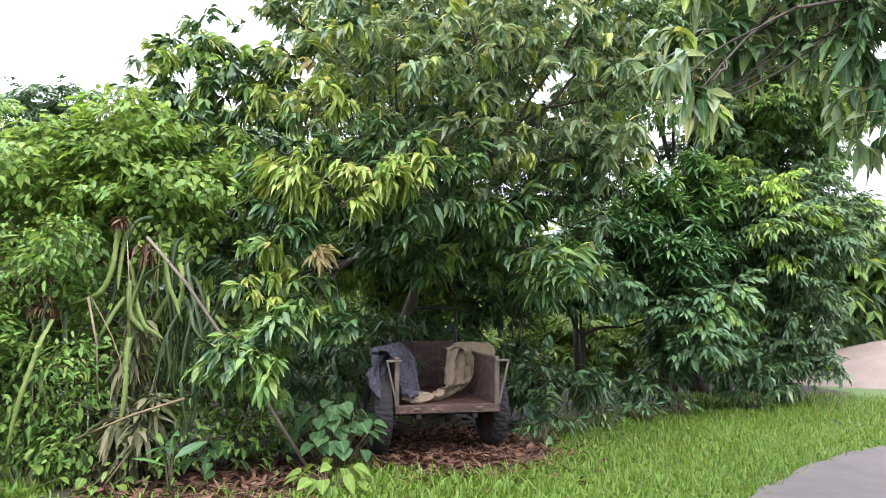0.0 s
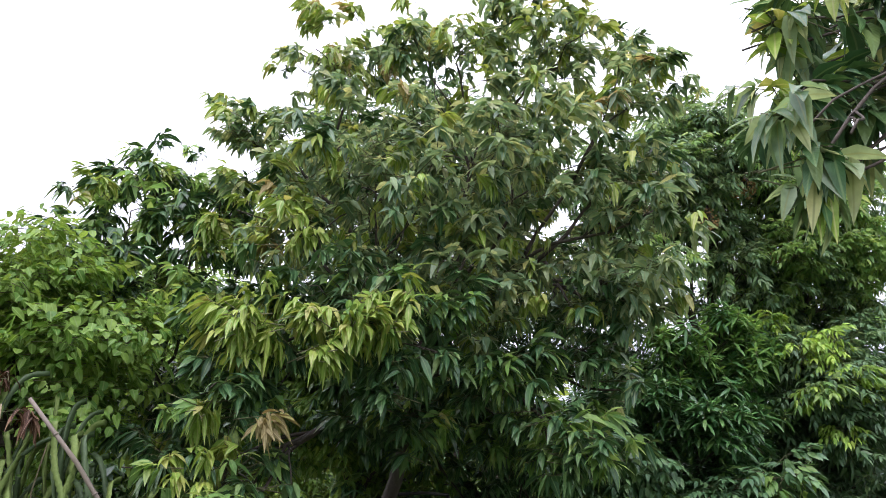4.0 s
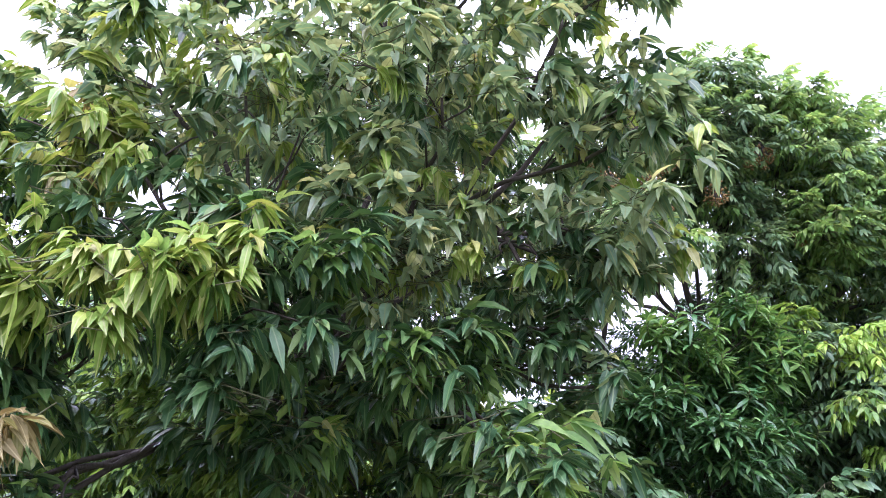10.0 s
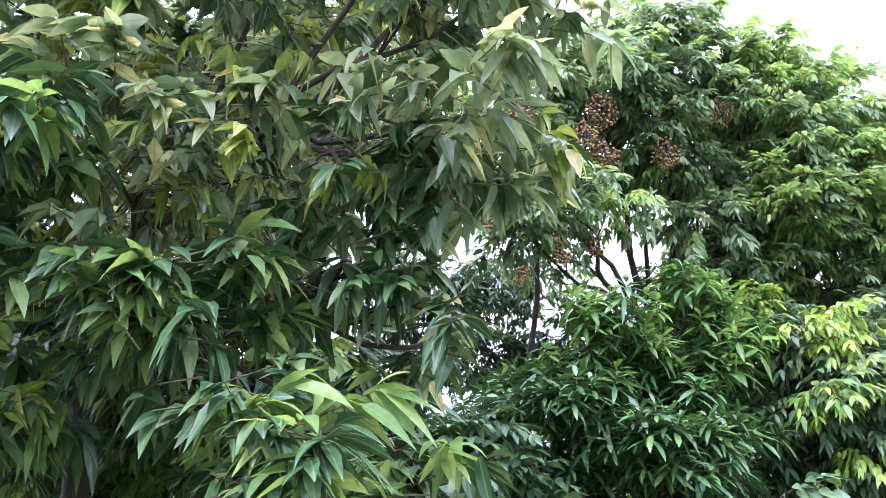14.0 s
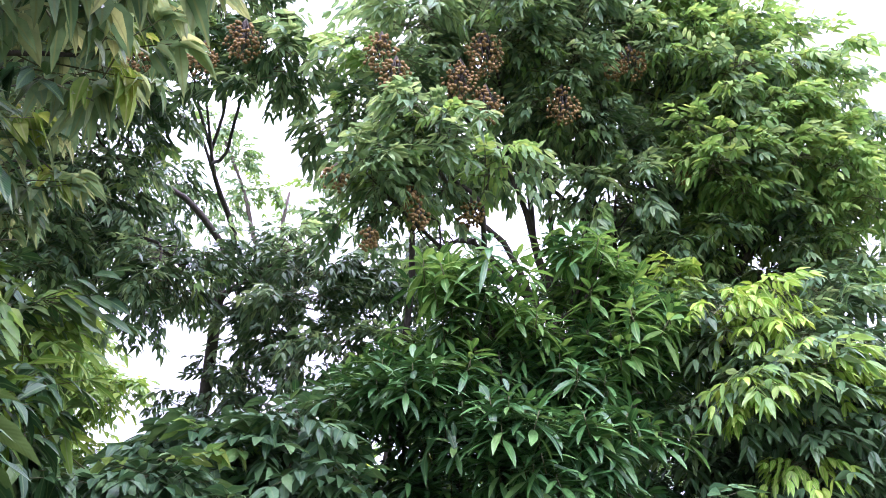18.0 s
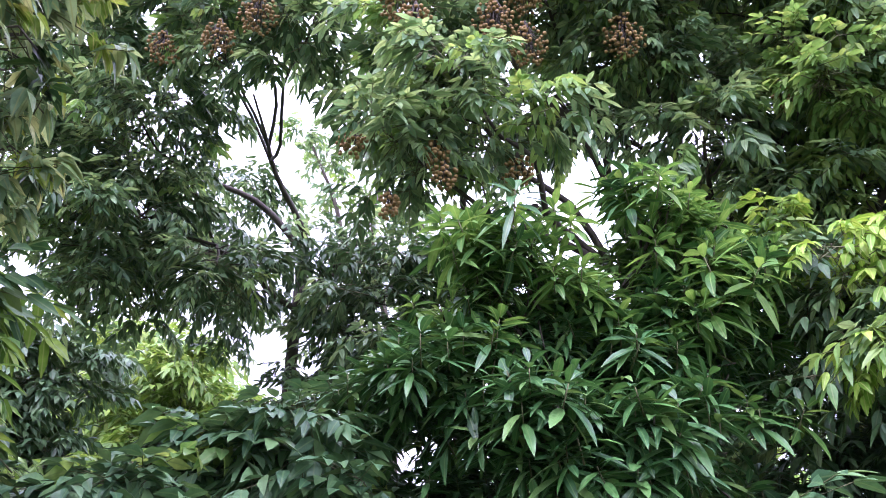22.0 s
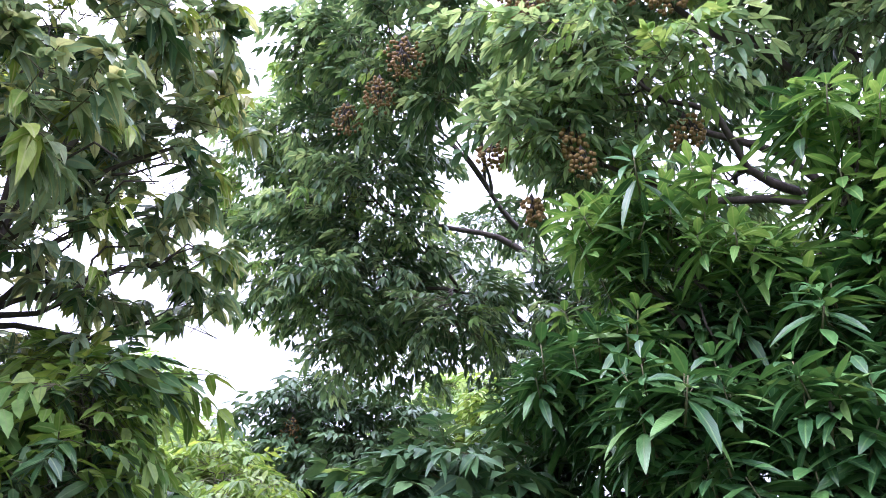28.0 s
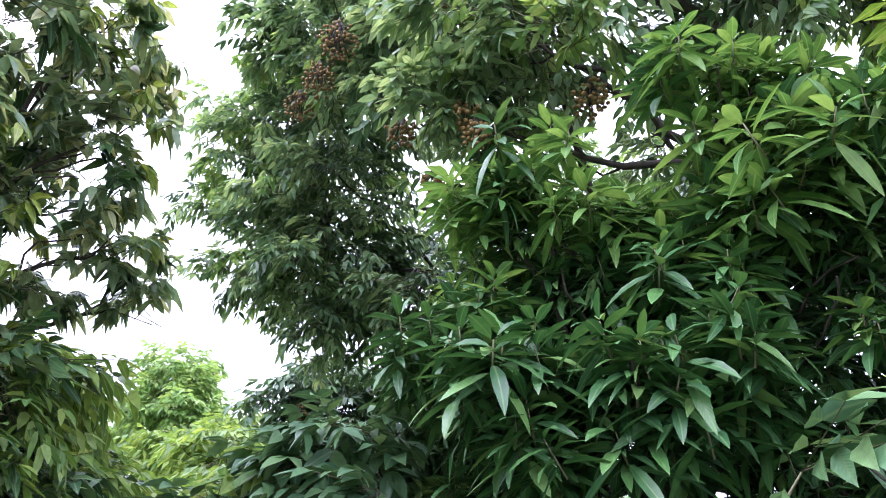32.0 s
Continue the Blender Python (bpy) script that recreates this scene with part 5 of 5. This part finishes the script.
for k in range(14):
    x = rng.uniform(-4.6, -2.4)
    P = bend(rng, (x, 6.6 + rng.normal(0, 0.15), rng.uniform(0.9, 2.3)), (x + rng.normal(0, 0.3), 6.35, rng.uniform(0.1, 0.5)), 7, 0, 0.08)
    under(heap, "dry_vine", tube_mesh("dry_vine", P - hb, np.full(7, 0.006), STRAW, 4), label="thin withered vine stem")
under(heap, "trunk", tube_mesh("trunk", bend(rng, (-3.5, 7.4, -0.1), (-3.5, 7.5, 2.6), 6, 0, 0.03) - hb, np.linspace(0.1, 0.07, 6), BARK, 8), label="old post under the cactus")

pole = thing("bamboo_pole", (-1.28, 7.0, 0), "long thin weathered pole leaning against the cactus heap", "pole")
pb = np.array(pole.location)
under(pole, "shaft", tube_mesh("shaft", np.array([(-1.26, 6.98, 0.0), (-1.64, 6.77, 0.68), (-2.03, 6.62, 1.30), (-2.30, 6.5, 1.73), (-2.63, 6.42, 2.13)]) - pb, [0.016, 0.017, 0.016, 0.015, 0.013], BAMBOO, 8))
for s in (0.2, 0.42, 0.64, 0.86):
    c = np.array([np.interp(s, (0, 0.25, 0.5, 0.75, 1), (-1.26, -1.64, -2.03, -2.30, -2.63)), np.interp(s, (0, 0.25, 0.5, 0.75, 1), (6.98, 6.77, 6.62, 6.5, 6.42)), np.interp(s, (0, 0.25, 0.5, 0.75, 1), (0.0, 0.68, 1.30, 1.73, 2.13))])
    d = np.array((-0.6, 0.0, 0.8)) * 0.008
    under(pole, "node", tube_mesh("node", np.array([c - d, c, c + d]) - pb, [0.015, 0.02, 0.015], BAMBOO, 8))


# ---- weeds ----
def weed(name, at, label, seed, mat, n, length, width, tmpl, height, spread, el=(-1.0, 0.1)):
    rng = np.random.default_rng(seed)
    ob = thing(name, at, label, "plant")
    for q in range(n):
        az = rng.uniform(0, 6.28)
        h = height * rng.uniform(0.6, 1.0)
        far = math.sqrt(rng.uniform(0.02, 1))
        h *= 1 - 0.55 * far * far
        c = np.array([math.cos(az) * spread * far, math.sin(az) * spread * far, h])
        D = sph(np.array([az + rng.normal(0, 0.3)]), rng.uniform(*el, 1))
        out = np.array([[math.cos(az), math.sin(az), 0.0]])
        v, t, u = leaves(tmpl, [c], D, face_up(D, rng, 0.25) + out * 0.7, [length * rng.uniform(0.75, 1.15)], [width * rng.uniform(0.85, 1.1)], [rng.uniform(0.1, 0.35)])
        sv, st = tube_arrays(bend(rng, (c[0] * 0.2, c[1] * 0.2, -0.02), c, 4, 0.05, 0.05), [0.006, 0.005, 0.004, 0.003], 4)
        v, t, u, m = join([(v, t, u, 0), (sv, st, np.full((len(sv), 2), 0.3), 1)])
        under(ob, "leaf", mesh_of("leaf", v, t, [mat, TWIG], m, u))
    return ob


weed("heart_leaf_weed", (-1.08, 7.25, 0), "broad heart-leaved weed growing beside the cart wheel", 200, HEART, 80, 0.15, 0.17, HEARTS, 0.75, 0.42)
weed("heart_leaf_weed", (-1.45, 7.9, 0), "heart-leaved weed in the shade of the lychee", 206, HEART, 40, 0.14, 0.13, HEARTS, 0.55, 0.45)
weed("heart_leaf_weed", (-1.9, 7.5, 0), "heart-leaved weed in the shade of the lychee", 207, HEART, 34, 0.13, 0.12, HEARTS, 0.4, 0.4)
weed("pale_weed", (-0.95, 6.4, 0), "low pale green broad-leaved weed in the grass", 201, PALE, 22, 0.15, 0.11, HEARTS, 0.3, 0.3)
weed("star_leaf_seedling", (-2.24, 6.15, 0), "seedling with large spread glossy leaves under the cactus", 202, MANGO, 9, 0.3, 0.085, LANCE, 0.55, 0.04, (-0.3, 0.5))
weed("heart_leaf_weed", (-2.15, 6.9, 0), "creeping heart-leaved weed in the shade", 203, HEART, 26, 0.13, 0.115, HEARTS, 0.35, 0.36)
weed("pale_weed", (-3.5, 6.15, 0), "pale green ground cover at the cactus heap", 204, PALE, 30, 0.13, 0.1, HEARTS, 0.28, 0.5)
weed("pale_weed", (-2.9, 6.25, 0), "pale green ground cover at the cactus heap", 205, PALE, 18, 0.12, 0.09, HEARTS, 0.2, 0.35)

for k, (x, y, n) in enumerate(((1.25, 9.35, 22), (1.8, 9.95, 24), (2.5, 10.6, 22), (3.1, 11.1, 20), (0.95, 8.75, 14), (4.4, 12.0, 22))):
    weed("fern_clump", (x, y, 0), "low clump of narrow dark leaves in the shade of the trees", 210 + k, MANGO, n * 2, 0.13, 0.034, LANCE, 0.3, 0.32, (-0.7, 0.6))


# ---- grass, litter, sand ----
def grass():
    rng = np.random.default_rng(300)
    n = 170000
    x, y = rng.uniform(-4.0, 10, n), 5.8 + 8.4 * rng.random(n) ** 1.5
    side = road_side(x, y)
    litter = ((x - 0.0) / 1.15) ** 2 + ((y - 8.4) / 1.3) ** 2
    keep = (side > -0.07) & (litter > rng.uniform(0.75, 1.25, n)) & ~((x < -1.15 + 0.15 * np.sin(4 * y)) & (x > -3.3) & (rng.random(n) < 0.9)) & ~((x < -1.15) & (y > 6.4)) & ~((y > 10.3 + 0.55 * np.maximum(x - 1, 0)) & (x < 3.6) & (rng.random(n) < 0.85)) & ~((x < 0.9) & (y > 7.6) & (rng.random(n) < 0.93)) & (y < 14 + rng.normal(0, 0.4, n))
    x, y, side = x[keep], y[keep], side[keep]
    z = np.array([land(a, b) for a, b in zip(x, y)]) - 0.03
    az = rng.uniform(0, 6.28, len(x))
    tall = 0.6 + 0.7 * np.array([noise.noise((a * 1.3, b * 1.3, 7.0)) for a, b in zip(x, y)])
    L = rng.uniform(0.09, 0.27, len(x)) * np.clip(0.8 + tall * 0.5, 0.6, 1.5)
    D = sph(az, rng.uniform(0.5, 1.45, len(x)))
    N = np.cross(D, np.stack([-np.sin(az), np.cos(az), 0 * az], 1))
    v, t, u = leaves(SIMPLE, np.stack([x, y, z], 1), D, N, L, rng.uniform(0.009, 0.02, len(x)), rng.uniform(0.3, 0.9, len(x)))
    tagged(new("grass", mesh_of("grass", v, t, [GRASS], None, u)), "lush bright green grass verge between trees and lane", "grass", kind="stuff")


grass()


def leaf_litter():
    rng = np.random.default_rng(310)
    n = 5200
    x, y = rng.normal(0.0, 0.62, n), rng.normal(8.4, 0.75, n)
    x[:1500], y[:1500] = rng.uniform(-3.0, -1.0, 1500), rng.uniform(5.9, 7.5, 1500)
    z = np.array([land(a, b) for a, b in zip(x, y)]) + rng.uniform(-0.02, 0.02, n)
    D = sph(rng.uniform(0, 6.28, n), rng.normal(0.1, 0.25, n))
    v, t, u = leaves(MID, np.stack([x, y, z], 1), D, face_up(D, rng, 0.5), rng.uniform(0.08, 0.16, n), rng.uniform(0.03, 0.05, n), rng.uniform(0, 0.25, n))
    tagged(new("leaf_litter", mesh_of("leaf_litter", v, t, [DRY], None, u)), "brown fallen leaves strewn on the soil round the cart", "leaf litter", kind="stuff")


leaf_litter()


def sand_heap():
    rng = np.random.default_rng(320)
    n = 48
    g = np.linspace(-1, 1, n)
    X, Y = np.meshgrid(g, g)
    R = np.hypot(X, Y)
    Z = 1.08 * np.maximum(1 - R ** 1.5, -0.05)
    Z = Z + np.array([[0.07 * noise.noise((a * 4, b * 4, 2)) + 0.03 * noise.noise((a * 14, b * 14, 5)) for a in g] for b in g])
    v = np.stack([X * 4.2, Y * 2.6, Z - 0.04], -1).reshape(-1, 3)
    i, j = np.meshgrid(np.arange(n - 1), np.arange(n - 1), indexing="ij")
    p = (i * n + j).ravel()
    t = np.concatenate([np.stack([p, p + 1, p + n + 1], 1), np.stack([p, p + n + 1, p + n], 1)])
    ob = new("sand_mound", mesh_of("sand_mound", v, t, [SAND]))
    ob.location = (10.6, 17.4, 0)
    tagged(ob, "large heap of pale brown building sand beside the lane", "sand heap")


sand_heap()


# ---- cart ----
cart = thing("tractor_trailer", (-0.05, 7.9, 0), "old rusty open-backed farm trailer holding cloths under the tree", "trailer")
cart.rotation_euler = (0, 0, radians(17))
W2, FLOOR, TOP, LONG = 0.54, 0.52, 0.99, 1.75
part("bed_floor", solid([((0, LONG / 2, FLOOR - 0.02), (2 * W2, LONG, 0.035), (0, 0, 0))]), RUST, cart)
part("rear_sill", solid([((0, -0.02, FLOOR - 0.035), (2 * W2 + 0.03, 0.05, 0.085), (0, 0, 0))]), PANEL, cart)
for s in (-1, 1):
    part("side_panel", solid([((s * (W2 - 0.012), LONG / 2 + 0.02, (FLOOR + TOP) / 2), (0.024, LONG - 0.04, TOP - FLOOR), (0, 0, 0))]), PANEL, cart)
    part("top_rail", solid([((s * W2, LONG / 2, TOP + 0.012), (0.05, LONG, 0.024), (0, 0, 0))]), IRON, cart)
    part("corner_post", solid([((s * (W2 - 0.005), 0.0, (FLOOR + TOP) / 2), (0.05, 0.035, TOP - FLOOR + 0.03), (0, 0, 0))], 0.004), IRON, cart)
    part("bracket_bar", solid([((s * (W2 + 0.035), -0.06, TOP - 0.01), (0.16, 0.03, 0.024), (0, 0, s * 8))], 0.004), IRON, cart)
    part("bracket_brace", solid([((s * (W2 + 0.055), -0.05, (FLOOR + TOP) / 2 + 0.0), (0.022, 0.024, 0.47), (0, s * 13, 0))], 0.004), IRON, cart)
    part("hinge_bolt", solid([((s * 0.33, -0.05, FLOOR - 0.03), (0.07, 0.02, 0.028), (0, 0, 0))], 0.005), IRON, cart)
    part("chassis_rail", solid([((s * 0.3, LONG / 2, FLOOR - 0.09), (0.06, LONG, 0.1), (0, 0, 0))]), DARK_METAL, cart)
part("headboard", solid([((0, LONG, (FLOOR + TOP) / 2 + 0.05), (2 * W2, 0.03, TOP - FLOOR + 0.1), (0, 0, 0))] + [((x, LONG - 0.02, (FLOOR + TOP) / 2 + 0.05), (0.03, 0.02, TOP - FLOOR + 0.1), (0, 0, 0)) for x in (-0.3, 0, 0.3)]), PANEL, cart)
part("axle", solid([((0, 0.55, 0.38), (1.3, 0.07, 0.07), (0, 0, 0))]), DARK_METAL, cart)
part("drawbar", solid([((0, LONG + 0.4, 0.42), (0.08, 1.0, 0.08), (0, 0, 0))]), DARK_METAL, cart)


def tyre_mesh(radius, width, lugs, deep):
    """A tyre of revolution about x with cut tread blocks."""
    prof = [(-0.32, 0.62), (-0.46, 0.72), (-0.5, 0.84), (-0.44, 0.95), (-0.2, 1.0), (0.2, 1.0), (0.44, 0.95), (0.5, 0.84), (0.46, 0.72), (0.32, 0.62)]
    n = lugs * 4
    v = []
    for q in range(n):
        a = 2 * math.pi * q / n
        for k, (w, r) in enumerate(prof):
            cut = deep if (q % 4 == (0 if k % 2 else 2)) and r > 0.9 else 0
            v.append((w * width, math.cos(a) * (r * radius - cut), math.sin(a) * (r * radius - cut)))
    m = len(prof)
    t = []
    for q in range(n):
        for k in range(m - 1):
            a, b, c, d = q * m + k, q * m + k + 1, ((q + 1) % n) * m + k + 1, ((q + 1) % n) * m + k
            t += [(a, b, c), (a, c, d)]
        a, b, c, d = q * m + m - 1, q * m, ((q + 1) % n) * m, ((q + 1) % n) * m + m - 1
        t += [(a, b, c), (a, c, d)]
    return mesh_of("tyre", v, t, [RUBBER], smooth=False)


def wheel(parent, x, y, radius, width, lugs=22, deep=0.012):
    hub = bmesh.new()
    bmesh.ops.create_cone(hub, cap_ends=True, segments=18, radius1=0.09, radius2=0.06, depth=width * 1.05, matrix=pose(0, 0, 0, 0, 90, 0))
    ob = part("wheel", hub, DARK_METAL, parent)
    ob.location = (x, y, radius)
    under(ob, "tyre", tyre_mesh(radius, width, lugs, deep))
    rim = bmesh.new()
    bmesh.ops.create_cone(rim, cap_ends=True, segments=24, radius1=radius * 0.63, radius2=radius * 0.6, depth=width * 0.5, matrix=pose(0, 0, 0, 0, 90, 0))
    r = part("rim", rim, RUST, ob)
    return ob


wheel(cart, -0.68, 0.3, 0.43, 0.2)
wheel(cart, 0.645, 0.55, 0.41, 0.19)


def cloth(parent_name, label, material, rows, width_dir, seed, wrinkle, place):
    """A cloth draped along a line of points, with folds across it."""
    rng = np.random.default_rng(seed)
    C = np.array(rows, float)
    n, m = 64, 44
    s = np.linspace(0, len(C) - 1, n)
    line = np.stack([np.interp(s, np.arange(len(C)), C[:, k]) for k in range(4)], 1)
    for _ in range(3):
        line[1:-1] = (line[:-2] + line[1:-1] + line[2:]) / 3
    v = []
    T = np.gradient(line[:, :3], axis=0)
    for q in range(n):
        wd = np.array(width_dir, float)
        up = np.cross(wd, T[q]); up /= np.linalg.norm(up) + 1e-9
        if up[2] < -0.2:
            up = -up
        for k in range(m):
            u = k / (m - 1) - 0.5
            f = math.sin(u * 24 + 2.6 * math.sin(q * 0.11 + seed)) * 0.45 + noise.noise((u * 8, q * 0.09, seed)) * 1.1 + 0.6 * noise.noise((u * 20, q * 0.3, seed)) + 0.25 * noise.noise((u * 50, q * 0.7, seed))
            edge = 1 + 0.12 * noise.noise((q * 0.25, seed, 0.5 if u > 0 else 3.0))
            p = line[q, :3] + wd * (u * line[q, 3] * edge) + up * (0.025 + wrinkle * f)
            v.append(p)
    t = []
    for q in range(n - 1):
        for k in range(m - 1):
            a = q * m + k
            t += [(a, a + 1, a + m + 1), (a, a + m + 1, a + m)]
    ob = new(parent_name, mesh_of(parent_name, v, t, [material]))
    mod = ob.modifiers.new("thickness", "SOLIDIFY")
    mod.thickness = 0.012
    ob.location = place
    ob.rotation_euler = (0, 0, radians(17))
    return tagged(ob, label, "cloth")


cloth("blanket", "grey speckled blanket hung over the trailer's side", GREY_CLOTH, [(-0.68, 0.02, 0.6, 0.34), (-0.74, 0.14, 0.84, 0.5), (-0.66, 0.24, 1.06, 0.6), (-0.52, 0.32, 1.07, 0.62), (-0.43, 0.32, 0.86, 0.5), (-0.38, 0.24, 0.62, 0.42), (-0.3, 0.2, 0.57, 0.36)], (0.55, 0.83, 0), 3, 0.042, (-0.03, 7.9, 0))
cloth("tarpaulin", "crumpled khaki cloth draped over the side into the trailer bed", SACK, [(0.66, 1.0, 0.8, 0.6), (0.6, 1.02, 1.05, 0.75), (0.44, 1.0, 1.06, 0.8), (0.32, 0.78, 0.9, 0.66), (0.22, 0.52, 0.68, 0.56), (0.06, 0.36, 0.575, 0.5), (-0.2, 0.26, 0.56, 0.4), (-0.38, 0.2, 0.555, 0.26)], (0.72, 0.69, 0), 5, 0.05, (-0.03, 7.9, 0))

# the tractor in front of the trailer
tractor = thing("walking_tractor", (-0.45, 10.35, 0), "small dark walking tractor coupled to the trailer, half hidden by leaves", "tractor")
tractor.rotation_euler = (0, 0, radians(14))
part("engine", solid([((0, 0.9, 0.62), (0.42, 0.7, 0.42), (0, 0, 0)), ((0, 0.45, 0.5), (0.3, 0.5, 0.3), (0, 0, 0))], 0.03), DARK_METAL, tractor)
part("seat", solid([((0, -0.25, 0.95), (0.4, 0.34, 0.07), (0, 0, 0)), ((0, -0.25, 0.75), (0.1, 0.1, 0.4), (0, 0, 0))], 0.02), DARK_METAL, tractor)
for s in (-1, 1):
    under(tractor, "frame_post", tube_mesh("frame_post", [(s * 0.3, -0.5, 0.5), (s * 0.3, -0.5, 1.0), (s * 0.28, -0.52, 1.5)], [0.018] * 3, DARK_METAL, 7))
    under(tractor, "mudguard", tube_mesh("mudguard", [(s * 0.42, 0.1, 0.7), (s * 0.42, 0.35, 0.92), (s * 0.42, 0.65, 0.9), (s * 0.42, 0.9, 0.65)], [0.1, 0.11, 0.11, 0.1], DARK_METAL, 8, (1, 0.5, 0.2, 0.5, 1, 0.5, 0.2, 0.5)))
    under(tractor, "handlebar", tube_mesh("handlebar", [(s * 0.2, 0.6, 0.85), (s * 0.26, 0.1, 1.15), (s * 0.3, -0.2, 1.28)], [0.017] * 3, TEAL, 7))
    wheel(tractor, s * 0.42, 0.5, 0.4, 0.2, 16, 0.03)
under(tractor, "cross_bar", tube_mesh("cross_bar", [(-0.29, -0.52, 1.5), (0, -0.52, 1.52), (0.29, -0.52, 1.5)], [0.016] * 3, DARK_METAL, 7))
